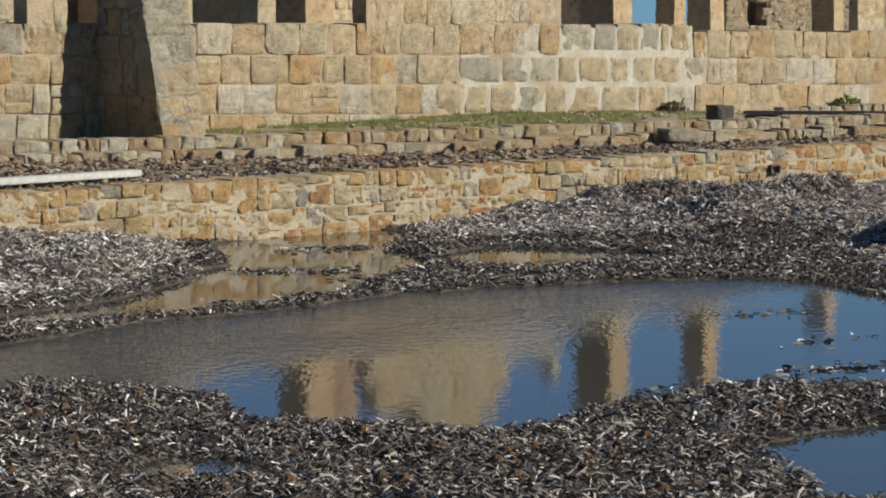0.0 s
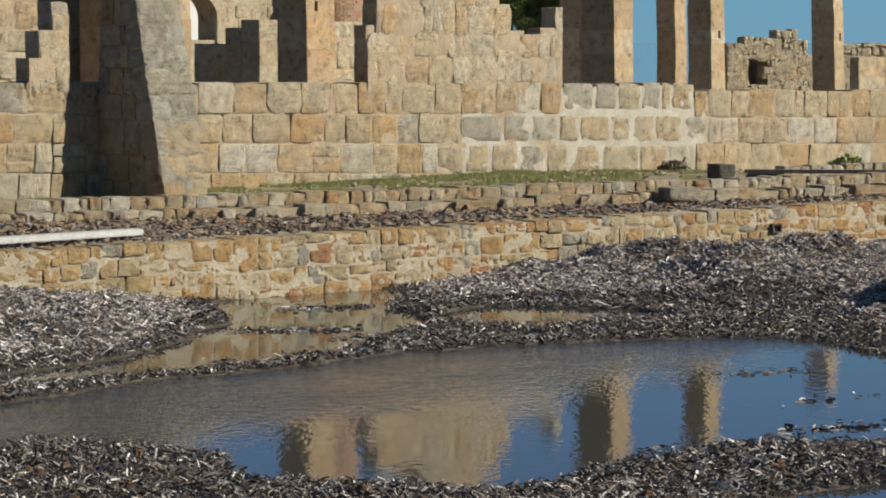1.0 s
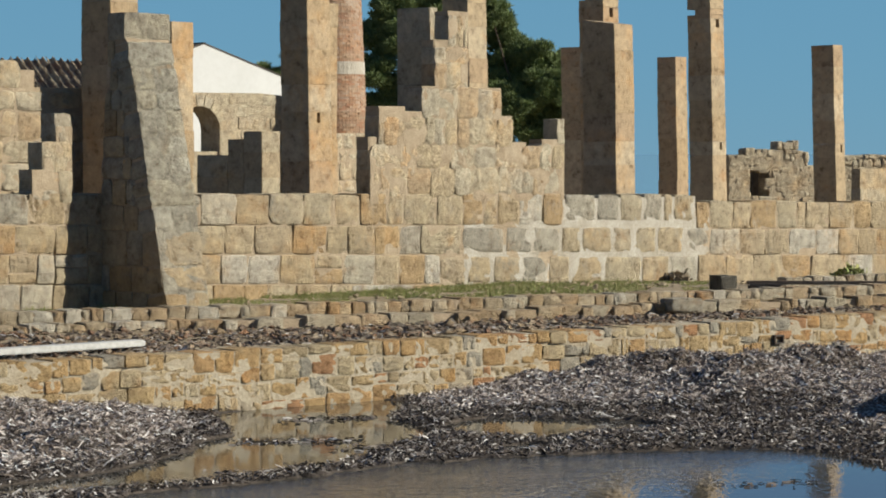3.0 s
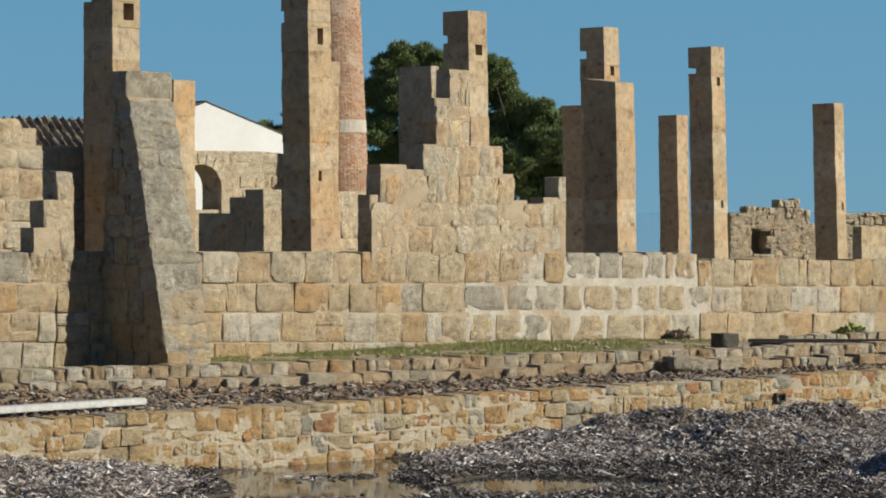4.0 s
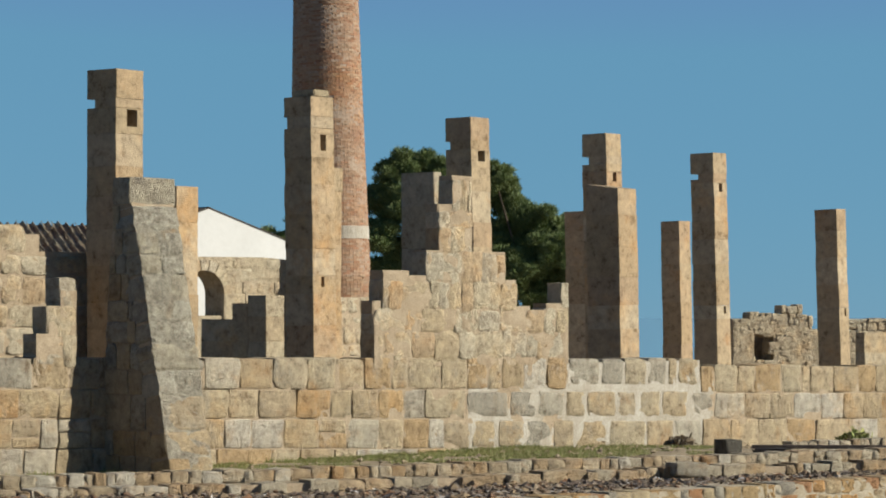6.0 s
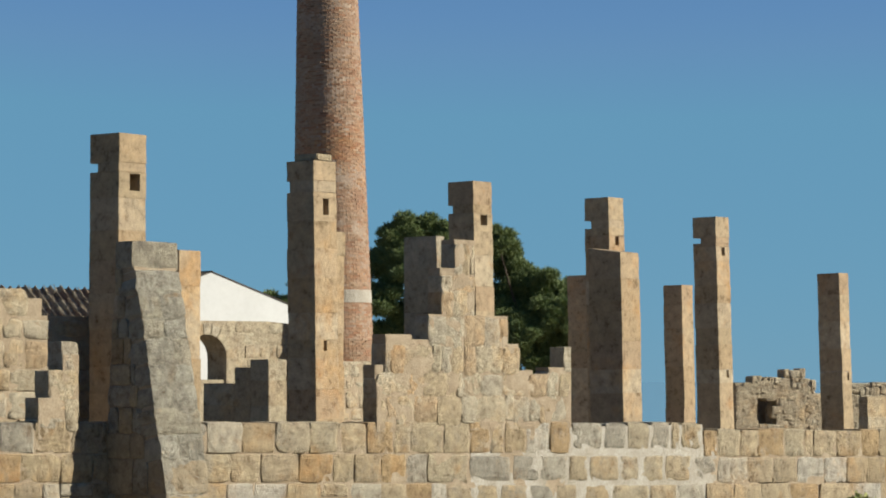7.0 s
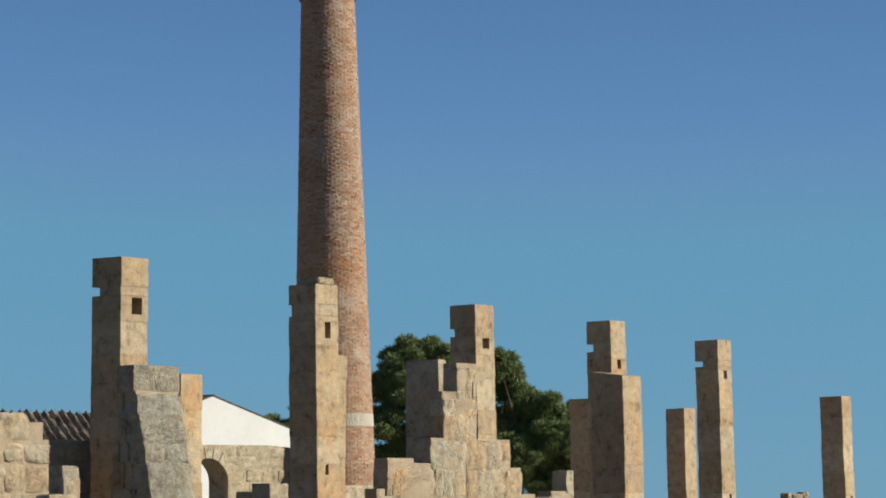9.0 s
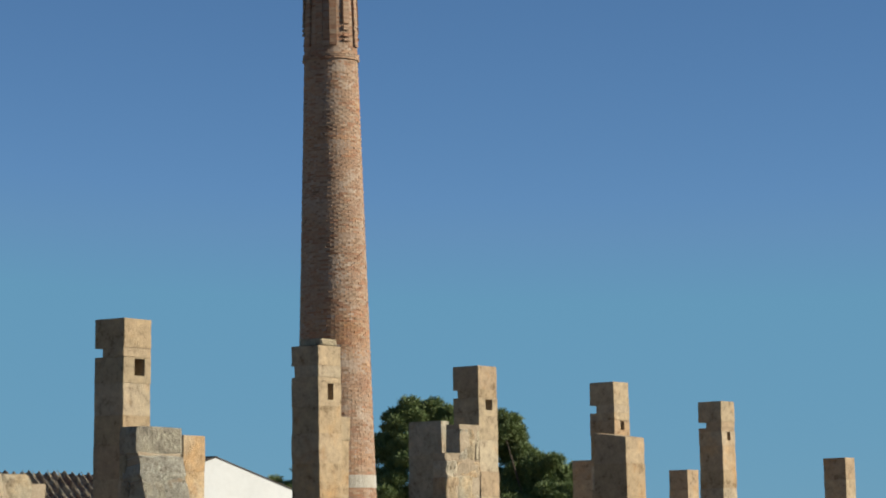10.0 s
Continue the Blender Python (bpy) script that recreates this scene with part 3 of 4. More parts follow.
for a, b, h in RUIN:
    if (a, b) != (2.66, 5.84):
        box(bm, wm, a, b, 0.03, 0.5, 0.3, min(h, 2.0) - 0.05)
    if h > 2.1:
        box(bm, wm, a + 0.02, b - 0.02, 0.02, 0.24, 1.9, h - 0.05)
        mortar_face(bm, wm, a, b, 1.85, h - 0.05, -0.008, 0.018, 0.05, 1, 0.035)
mortar_face(bm, wm, -9, -4.4, 0.4, 1.97, 0.003, 0.01, 0.05, 1, 0.04)
mortar_face(bm, wm, -4.4, 2.66, 0.4, 1.9, 0.003, 0.01, 0.05, 1, 0.04)
mortar_face(bm, wm, 5.84, 13, 0.3, 1.68, 0.003, 0.01, 0.05, 1, 0.04)
front_wall = part("wall_front", bm, m_mortar)
tagged(front_wall, "ruined wall of weathered golden limestone blocks, broken at the top", "wall", kind="structure")
bm = bmesh.new()
box(bm, wm, 2.66, 5.84, 0.03, 0.5, 0.3, 1.85)
mortar_face(bm, wm, 0.5, 6.2, 0.62, 1.56, 0.0015, 0.006, 0.07, 4)
mortar_face(bm, wm, 2.64, 5.84, 1.5, 1.86, 0.0015, 0.006, 0.07, 4)
part("mortar_patch", bm, m_white_mortar, front_wall, "wide white repair mortar between grey blocks")
wall_meshes = stone_set("stone", m_wall, 3, 0.03, 0.05, 30, 0.05)
patch_meshes = stone_set("stone", m_patch, 6, 0.035, 0.05, 14, 0.09)
ruin_meshes = stone_set("stone", m_ruin, 4, 0.04, 0.1, 24, 0.1)

# bed joints of the front wall, dipping a little towards its far end
BED = [(0.36, -0.0457), (0.778, -0.0373), (1.169, -0.0288), (1.552, -0.0205)]
TOP, FAR_TOP = (1.965, -0.0117), (1.869, -0.0136)
mixed = wall_meshes[:12] + patch_meshes[:6]
lay_row(front_wall, mixed, wm, [-8.57, -8.01, -7.57, -7.07, -6.54, -6.07, -5.5, -4.96, -4.4, -3.8, -3.24, -2.61, -2.1, -1.57, -1.05], BED[3], TOP, 0.45, rng, jog=0.012)
lay_row(front_wall, wall_meshes, wm, [-1.05, -0.72, -0.07, 0.48, 0.91, 1.2, 1.68, 2.19, 2.64], BED[3], TOP, 0.45, rng)
lay_row(front_wall, wall_meshes, wm, [-8.6, -8.08, -7.69, -7.27, -6.68, -6.2, -5.68, -5.05, -4.54, -3.99, -3.49, -2.81, -2.19, -1.81, -1.29, -0.81, -0.39, 0.44], BED[2], BED[3], 0.45, rng, split=0.12)
lay_row(front_wall, wall_meshes, wm, [-8.6, -8.16, -7.73, -7.37, -6.96, -6.69, -6.2, -5.63, -5.05, -4.54, -4.07, -3.61, -3.04, -2.41, -1.89, -1.29, -0.81, -0.31, 0.01, 0.56], BED[1], BED[2], 0.45, rng, split=0.2)
footing = [-8.6]
while footing[-1] < 13.0:
    footing.append(footing[-1] + rng.uniform(0.3, 0.7))
lay_row(front_wall, wall_meshes, wm, footing, BED[0], BED[1], 0.45, rng, proud=0.035, split=0.15)
# the repaired stretch
lay_row(front_wall, patch_meshes, wm, [2.66, 3.41, 3.96, 4.52, 5.02, 5.27, 5.84], (1.585, -0.0205), (1.985, -0.0117), 0.45, rng, 0.032, 0.018, 0.015)
lay_row(front_wall, patch_meshes + wall_meshes[:8], wm, [0.44, 1.35, 1.96, 2.59, 3.06, 3.79, 4.27, 4.86, 5.54, 6.22], BED[2], BED[3], 0.45, rng, 0.034)
lay_row(front_wall, patch_meshes[:5] + wall_meshes[:12], wm, [0.56, 1.1, 1.71, 2.31, 2.82, 3.59, 4.49, 5.18, 5.9], BED[1], BED[2], 0.45, rng, 0.03)
# the stretch beyond it
lay_row(front_wall, wall_meshes[:16] + patch_meshes[:3], wm, [5.86, 6.22, 6.82, 7.32, 8.01, 8.6, 8.84, 9.52, 10.25, 10.8, 11.56, 12.29, 13.0], (1.5, -0.0205), FAR_TOP, 0.45, rng, 0.008, 0.02, 0.018)
lay_row(front_wall, wall_meshes, wm, [6.22, 6.56, 7.03, 7.71, 8.38, 9.15, 9.82, 10.42, 10.97, 11.74, 12.47, 13.0], BED[2], (1.5, -0.0205), 0.45, rng, split=0.1)
lay_row(front_wall, wall_meshes, wm, [5.9, 6.64, 7.4, 8.18, 8.99, 10.08, 10.85, 11.74, 12.47, 13.0], BED[1], BED[2], 0.45, rng, split=0.2)
rz = 1.95
while rz < 4.6:
    h = rng.uniform(0.22, 0.42)
    lay_courses(front_wall, ruin_meshes, wm, -7.2, 5.0, [(rz, rz + h)], (0.16, 0.62), 0.24, rng, outline_top, joint=0.004, proud=0.022, jog=0.015, drift=0.16, ragged=0.03)
    rz += h


# ---- pillars ----
def ashlar(bm, a0, a1, b0, b1, z0, z1, rng, hole=None):
    """One dressed block; a runs along the sunny face, b along the shaded one. hole: a0, a1, z0, z1, depth, sunk into the sunny face."""
    j = [rng.uniform(-0.006, 0.006) for _ in range(4)]
    if not hole:
        box(bm, Matrix.Identity(4), a0 + j[0], a1 + j[1], b0 + j[2], b1 + j[3], z0, z1, 0.005)
        bmesh.ops.subdivide_edges(bm, edges=[e for e in bm.edges if e.calc_length() > 0.15], cuts=2, use_grid_fill=True)
        return
    ha, hb, h0, h1, deep = hole
    o = [(a0, z0 + 0.002), (a1, z0 + 0.002), (a1, z1 - 0.002), (a0, z1 - 0.002)]
    i = [(ha, h0), (hb, h0), (hb, h1), (ha, h1)]
    V = lambda p, b: bm.verts.new((p[0], b, p[1]))
    of, ob_, jf, jb = [V(p, b0) for p in o], [V(p, b1) for p in o], [V(p, b0) for p in i], [V(p, b0 + deep) for p in i]
    for k in range(4):
        n = (k + 1) % 4
        bm.faces.new((of[k], of[n], jf[n], jf[k]))
        bm.faces.new((jf[k], jf[n], jb[n], jb[k]))
        bm.faces.new((of[n], of[k], ob_[k], ob_[n]))
    bm.faces.new(jb)
    bm.faces.new(ob_[::-1])


def pillar(x, y, base, top, a, b, turn, seed, label, notch=None, hole=None, low_hole=None, course=0.45, mat=None, slope=0.0, name="stone_pillar", taper=0.0, lean=0.0):
    """A pillar of dressed blocks; x, y is its corner towards the shore. notch: z0, z1, depth at the shaded far edge."""
    rng = random.Random(seed)
    p = thing(name, label, "pillar", "pillars of the ruined hall")
    H = top - base
    # some have settled out of plumb
    p.matrix_world = Matrix.Translation((x + lean * H, y, base)) @ Matrix.Rotation(-lean, 4, "Y") @ Matrix.Rotation(radians(turn), 4, "Z")
    # joints run along the notch and clear of the sockets
    must = [0.0, H]
    if notch:
        must += [notch[0] - base, notch[1] - base]
    for h in (hole, low_hole):
        if h:
            must += [h[2] - base - 0.1, h[3] - base + 0.015]
    must.sort()
    cuts = [0.0]
    for lo, hi in zip(must, must[1:]):
        n = max(1, round((hi - lo) / course))
        cuts += [lo + (hi - lo) * (k + (rng.uniform(-0.15, 0.15) if k < n else 0)) / n for k in range(1, n + 1)]
    for z0, z1 in zip(cuts, cuts[1:]):
        bm = bmesh.new()
        mid = (z0 + z1) / 2 + base
        cut = notch[2] if notch and notch[0] < mid < notch[1] else 0.0
        k = taper * (1 - z0 / H)
        hit = None
        for h in (hole, low_hole):
            if h and z0 - 0.01 <= h[2] - base and h[3] - base <= z1 + 0.01:
                hit = (a * h[0], a * h[1], h[2] - base, h[3] - base, h[4])
        ashlar(bm, -k, a + k * 0.3, -k, b - cut + k, z0, z1, rng, hit)
        if slope and z1 == H:
            for v in bm.verts:
                if v.co.z > (z0 + z1) / 2:
                    v.co.z += slope * v.co.y
        for v in bm.verts:
            q = Vector((v.co.x + x, v.co.y + y, v.co.z))
            v.co += Vector((noise.noise(q * 3.1), noise.noise(q * 3.1 + Vector((9, 9, 9))), 0)) * 0.004 + Vector((noise.noise(q * 11), noise.noise(q * 11 + Vector((9, 9, 9))), 0)) * 0.006
        part("block", bm, mat or m_pillar, p)
    return p


TALL = "tall square pillar of golden limestone blocks with a beam socket"
for n, (x, y, a, b, nz, hz, lz) in enumerate([(-4.24, 35.0, 0.49, 0.51, (5.21, 5.33, 0.14), (0.4, 0.78, 4.97, 5.19, 0.3), None), (-1.94, 39.4, 0.5, 0.5, (5.25, 5.42, 0.06), (0.4, 0.66, 4.92, 5.16, 0.3), (0.36, 0.5, 2.93, 3.08, 0.2)),
                                        (0.43, 43.5, 0.49, 0.5, (5.2, 5.33, 0.08), (0.35, 0.72, 5.0, 5.17, 0.3), None), (2.83, 47.4, 0.5, 0.5, (5.17, 5.31, 0.13), (0.4, 0.65, 4.87, 5.03, 0.3), None), (5.1, 51.4, 0.5, 0.5, (5.11, 5.22, 0.16), (0.4, 0.65, 4.87, 5.03, 0.3), (0.5, 0.68, 2.55, 2.69, 0.2))]):
    pillar(x, y, 0.55, 5.61 if n == 4 else 5.71, a + (0.03 if n < 3 else 0.0), b, 54, 20 + n, TALL, nz, hz, lz, taper=0.01, lean=(0.004, 0.013, 0.018, 0.018, 0.022)[n])
pillar(2.64, 41.2, 0.55, 4.45, 0.535, 0.575, 54, 31, "sturdy limestone pier with a sloping weathered top", slope=0.14, taper=0.01, lean=0.016)
pillar(5.243, 60.5, 0.55, 4.632, 0.48, 0.48, 54, 32, "slender far pillar of golden limestone blocks", taper=0.005, lean=0.018)
pillar(8.03, 55.5, 0.55, 4.7, 0.405, 0.5, 54, 33, "lone square pillar of golden limestone blocks", low_hole=(0.55, 0.75, 2.5, 2.66, 0.2), taper=0.01, lean=0.026)
pillar(3.24, 62.5, 0.55, 4.93, 0.5, 0.55, 54, 34, "plain far pillar of golden limestone blocks", taper=0.005, lean=0.018)

# ---- chimney ----
chim = thing("chimney", "tall round tapering chimney of red brick with worn render", "chimney")
chim.matrix_world = Matrix.Translation((-2.425, 58.0, 2.9)) @ Matrix.Rotation(-0.0167, 4, "Y")


def chimney_radius(z):
    return 0.58 + (13.4 - z) * 0.0285


bv, bf = [], []
rng = random.Random(8)


def ring_brick(z0, z1, a0, a1, r0, r1):
    i = len(bv)
    for r in (r0, r1):
        for z in (z0, z1):
            for a in (a0, a1):
                bv.append((math.cos(a) * r, math.sin(a) * r, z - 2.9))
    bf.extend([(i + 4, i + 5, i + 7, i + 6), (i, i + 4, i + 6, i + 2), (i + 1, i + 3, i + 7, i + 5), (i + 2, i + 6, i + 7, i + 3), (i, i + 1, i + 5, i + 4)])


z = 2.9
row = 0
while z < 15.2:
    r = chimney_radius(z)
    if z < 3.35:
        r += 0.09
    if 13.32 < z < 13.5:
        r += 0.035
    n = int(2 * math.pi * r / 0.17)
    if z > 13.6:
        n = 24
    for k in range(n):
        a0 = (k + 0.5 * (row % 2) * (z < 13.6)) / n * 2 * math.pi
        # ribs run up the head, some of them broken off low down
        flute = 13.65 + 0.5 * rng.random() * (k % 4 == 0) < z and k % 2 == 0
        out = rng.uniform(-0.004, 0.006) - (0.015 if rng.random() < 0.04 else 0) + (0.05 if flute else 0)
        ring_brick(z + 0.003, z + 0.045, a0 + 0.004, a0 + 2 * math.pi / n - 0.004, r - 0.1, r + out)
    z += 0.048
    row += 1
tagged(mesh_part("brickwork", bv, bf, m_brick, chim), kind="stuff")
bm = bmesh.new()
rings = []
for k in range(150):
    zc = 2.9 + k * 12.3 / 149
    ring = []
    for i in range(56):
        t = 2 * math.pi * i / 56
        q = Vector((math.cos(t) * 0.7, math.sin(t) * 0.7, zc))
        r = chimney_radius(zc) - 0.006 + 0.012 * noise.noise(q * 1.7) + 0.008 * noise.noise(q * 7) + (0.07 if zc < 3.35 else 0)
        ring.append(bm.verts.new((math.cos(t) * r, math.sin(t) * r, zc - 2.9)))
    rings.append(ring)
for a, b in zip(rings, rings[1:]):
    for i in range(56):
        bm.faces.new((a[i], a[(i + 1) % 56], b[(i + 1) % 56], b[i])).smooth = True
bm.faces.new(rings[-1])
part("shaft", bm, m_render, chim, "worn beige render over the brickwork")

# its plinth
bm = bmesh.new()
turned = Matrix.Rotation(radians(50), 4, "Z")
box(bm, turned, -1.0, 1.0, -1.0, 1.0, -2.5, 0.0, 0.02)
mortar_face(bm, turned @ Matrix.Translation((0, -1.0, 0)), -1.0, 1.0, -1.6, -0.02, -0.01, 0.014, 0.1, 8)
plinth = part("plinth", bm, m_mortar, chim, "rough stone plinth")
rng = random.Random(15)
far_meshes = stone_set("stone", m_far, 7, 0.05, 0.12, 16, 0.1)
lay_courses(plinth, far_meshes, turned @ Matrix.Translation((0, -1.0, 0)), -1.0, 1.0, even_courses(-1.6, 0.0, 5, rng), (0.25, 0.5), 0.3, rng, proud=0.03)
bm = bmesh.new()
bmesh.ops.create_cone(bm, cap_ends=True, segments=48, radius1=chimney_radius(4.15) + 0.008, radius2=chimney_radius(4.42) + 0.008, depth=0.27, matrix=Matrix.Translation((0, 0, 4.28 - 2.9)))
part("band", bm, m_white_mortar, chim, "worn whitewashed band")

# ---- buttress ----
B0, B1, BTOP = -5.99, -5.29, 4.08


def reach(z):
    """How far the buttress stands out from the wall at a height."""
    return 1.08 - (z - 0.6) * 0.205


butt = thing("buttress", "leaning grey limestone buttress, shaded along its flank", "buttress")
bm = bmesh.new()
prism(bm, wm @ Matrix.Translation((B0 + 0.02, 0, 0)) @ Matrix.Rotation(radians(-90), 4, "Z"), [(0, 0.3), (reach(0.3) - 0.015, 0.3), (reach(BTOP) - 0.015, BTOP - 0.03), (0.14, BTOP - 0.03), (0, 2.3)], 0, B1 - B0 - 0.04)
part("core", bm, m_mortar, butt)
bm = bmesh.new()
mortar_face(bm, wm @ Matrix.Translation((0, -reach(2.1), 2.1)) @ Matrix.Rotation(-math.atan(0.205), 4, "X"), B0 + 0.012, B1 - 0.012, -1.6, 1.66, -0.007, 0.017, 0.05, 11, 0.03)
part("mortar", bm, m_grey, butt, "weathered grey mortar smeared over the joints")
grey_meshes = stone_set("stone", m_grey, 8, 0.04, 0.12, 16, 0.08)
cap_mesh = stone_set("stone", m_grey, 9, 0.03, 0.03, 2)
rng = random.Random(5)
cuts = [0.5, 0.93, 1.22, 1.62, 1.9, 2.2, 2.45, 2.68, 2.98, 3.2, 3.46, 3.76]
for z0, z1 in zip(cuts, cuts[1:]):
    meshes = wall_meshes if z1 < 2.1 and rng.random() < 0.7 else grey_meshes
    mid = (z0 + z1) / 2
    n = rng.choice((1, 2, 2))
    split = [B0, B0 + (B1 - B0) * rng.uniform(0.4, 0.6), B1] if n == 2 else [B0, B1]
    for a, b in zip(split, split[1:]):
        o = rng.uniform(0, 0.014)
        leaning = wm @ Matrix.Translation((0, -reach(mid) - 0.01 - o, mid)) @ Matrix.Rotation(-math.atan(0.205), 4, "X")
        lay_stone(rng.choice(meshes), butt, leaning, a + 0.004, b - 0.006, 0, 0.3, (z0 - z1) / 2 + 0.006, (z1 - z0) / 2 - 0.006, rng, 0.5)
lay_stone(cap_mesh[0], butt, wm, B0 - 0.01, B1 + 0.01, -reach(3.92) - 0.01, -0.13, 3.765, BTOP, rng, 0.3)
flank = wm @ Matrix.Translation((B0, 0, 0)) @ Matrix.Rotation(radians(-90), 4, "Z")
for z0, z1 in zip(cuts, cuts[1:]):
    lay_courses(butt, wall_meshes + grey_meshes[:8], flank, max(0.0, (z1 - 2.3) * 0.08), reach(z1) - 0.2, [(z0, z1)], (0.22, 0.5), 0.2, rng, proud=0.006, joint=0.005)
pillar(-3.15, 31.95, 0.6, 4.04, 0.36, 0.5, 50, 41, "square limestone pier behind the leaning buttress", name="stone_pier")

# ---- ruin on the front wall ----
pillar(-0.14, 36.0, 1.5, 4.42, 0.17, 0.56, 50, 42, "thin broken door jamb of limestone blocks", name="door_jamb", mat=m_ruin)
strip = thing("pier_strip", "narrow limestone pier built against a tall pillar", "pillar")
strip.matrix_world = frame_at(-1.94, 39.4, 0.55, 54)
rng = random.Random(12)
z = 0.0
while z < 4.1:
    h = min(rng.uniform(0.35, 0.5), 4.2 - z)
    bm = bmesh.new()
    ashlar(bm, 0.535, 0.76 + (0.03 if z > 3.7 else 0), 0.02, 0.45, z, z + h, rng)
    part("block", bm, m_pillar, strip)
    z += h

bm = bmesh.new()
box(bm, frame_at(-1.94, 39.4, 5.71, 54), 0.06, 0.42, -0.02, 0.4, -0.004, 0.1, 0.015)
cap = part("cap_stone", bm, m_ruin)
tagged(cap, "pale loose cap stone on a tall pillar", "stone")

# ---- walls behind ----
# long back wall, partly in the shade of the first tall pillar
am = frame_at(-4.74, 35.58, 0, 50)
bm = bmesh.new()
box(bm, am, -6, -0.75, 0.03, 0.5, 0.3, 3.56)
box(bm, am, -0.75, 0.1, 0.03, 0.5, 0.3, 3.34)
mortar_face(bm, am, -6, -0.75, 0.5, 3.56, 0.004, 0.014, 0.08, 6)
mortar_face(bm, am, -0.75, 0.1, 0.5, 3.34, 0.004, 0.014, 0.08, 6)
back_wall = part("wall_back", bm, m_mortar)
tagged(back_wall, "tall limestone wall with a worn top behind the hall", "wall", kind="structure")
rng = random.Random(16)
a_top = steps([(-6, -1.0, 3.64), (-1.0, -0.72, 3.5), (-0.72, 0.1, 3.4)], 0)
zc = 1.7
while zc < 3.6:
    h = rng.uniform(0.26, 0.4)
    lay_courses(back_wall, ruin_meshes, am, -3.5, 0.1, [(zc, zc + h)], (0.3, 0.75), 0.4, rng, a_top, joint=0.006, proud=0.02, drift=0.05)
    zc += h

# stepped stub of a cross wall
stub = thing("wall_stub", "stepped stub of a limestone cross wall", "wall")
stub.matrix_world = frame_at(-2.68, 41.0, 0, 54)
for b0, b1, top in ((0.0, 0.36, 2.82), (0.36, 0.68, 2.7), (0.68, 1.3, 2.46)):
    z = 0.6
    while z < top - 0.05:
        h = min(0.38, top - z)
        bm = bmesh.new()
        box(bm, Matrix.Identity(4), -0.01, 0.43, b0, b1, z, z + h, 0.008)
        for v in bm.verts:
            v.co += Vector((noise.noise(v.co * 4), noise.noise(v.co * 4 + Vector((5, 5, 5))), 0)) * 0.02
        part("block", bm, m_ruin, stub)
        z += h

# arched wall
gm = frame_at(-4.54, 56.0, 0, 50)
arch = []
W, SPRING, RISE = 1.15, 2.95, 0.5
for k in range(13):
    t = math.pi * k / 12
    arch.append((-W / 2 + math.cos(t) * W / 2, SPRING + math.sin(t) * RISE))
outline = [(0, 0.3), *arch, (-W, 0.3), (-4, 0.3), (-4, 3.7), (1.2, 3.74), (2.6, 3.66), (2.6, 0.3)]
bm = bmesh.new()
prism(bm, gm, outline, 0, 0.55)
box(bm, gm, -W - 0.02, 0.02, 0.05, 0.5, 0.3, 2.52)
mortar_face(bm, gm, 0.02, 2.6, 0.5, 3.66, -0.008, 0.012, 0.1, 5)
arch_wall = part("wall_arched", bm, m_far)
tagged(arch_wall, "rough stone wall with an open archway", "wall", kind="structure")
for k in range(9):
    t0, t1 = math.pi * k / 9, math.pi * (k + 1) / 9
    bm = bmesh.new()
    pts = [(-W / 2 + math.cos(t) * (W / 2 + o), SPRING + math.sin(t) * (RISE + o)) for t, o in ((t0 + 0.02, 0.0), (t0 + 0.02, 0.22), (t1 - 0.02, 0.22), (t1 - 0.02, 0.0))]
    prism(bm, gm, pts, -0.02, 0.2)
    part("stone", bm, m_ruin, arch_wall)
rng = random.Random(17)
lay_courses(arch_wall, far_meshes, gm, 0.05, 2.6, even_courses(2.0, 3.7, 7, rng), (0.2, 0.5), 0.2, rng, joint=0.008, proud=0.02, drift=0.04, holes=[(-1.5, 0.3, 0, 3.55)])

# white gabled house
house = thing("gabled_house", "low white rendered house with a plain gable", "house")
hm = frame_at(-5.37, 62.0, 0, 42)
house.matrix_world = hm
bm = bmesh.new()
prism(bm, Matrix.Identity(4), [(-1.0, 0.4), (3.1, 0.4), (3.1, 4.0), (0, 4.98), (-1.0, 4.66)], 0, 2.6)
part("wall", bm, m_plaster, house)
for x0, z0, x1, z1 in ((-0.03, 4.985, 3.3, 3.95), (0.03, 4.985, -1.1, 4.62)):
    bm = bmesh.new()
    prism(bm, Matrix.Identity(4), [(x0, z0), (x1, z1), (x1, z1 + 0.025), (x0, z0 + 0.025)], -0.02, 2.7)
    part("roof", bm, m_verge, house, "thin dark roof edge")

# shed with a tiled roof
shed = thing("tiled_shed", "low stone shed with an old clay tile roof", "shed")
shed.matrix_world = frame_at(-6.5, 46.0, 0, 20)
bm = bmesh.new()
box(bm, Matrix.Identity(4), -3, 1.7, 0.2, 3.5, 0.4, 3.6)
part("wall", bm, m_far, shed)
bm = bmesh.new()
prism(bm, Matrix.Rotation(radians(90), 4, "Z") @ Matrix.Translation((0, -1.8, 0)), [(0.0, 3.5), (1.8, 4.1), (3.7, 3.5)], 0, 4.9)
roof = part("roof", bm, m_roof_tile, shed)
bm = bmesh.new()
bmesh.ops.create_cone(bm, cap_ends=False, segments=8, radius1=0.085, radius2=0.065, depth=0.4)
bmesh.ops.delete(bm, geom=[v for v in bm.verts if v.co.y < -0.02], context="VERTS")
bmesh.ops.solidify(bm, geom=bm.faces[:], thickness=0.012)
tile_me = bpy.data.meshes.new("tile")
bm.to_mesh(tile_me)
bm.free()
tile_me.materials.append(m_roof_tile)
pitch = math.atan2(0.6, 1.8)
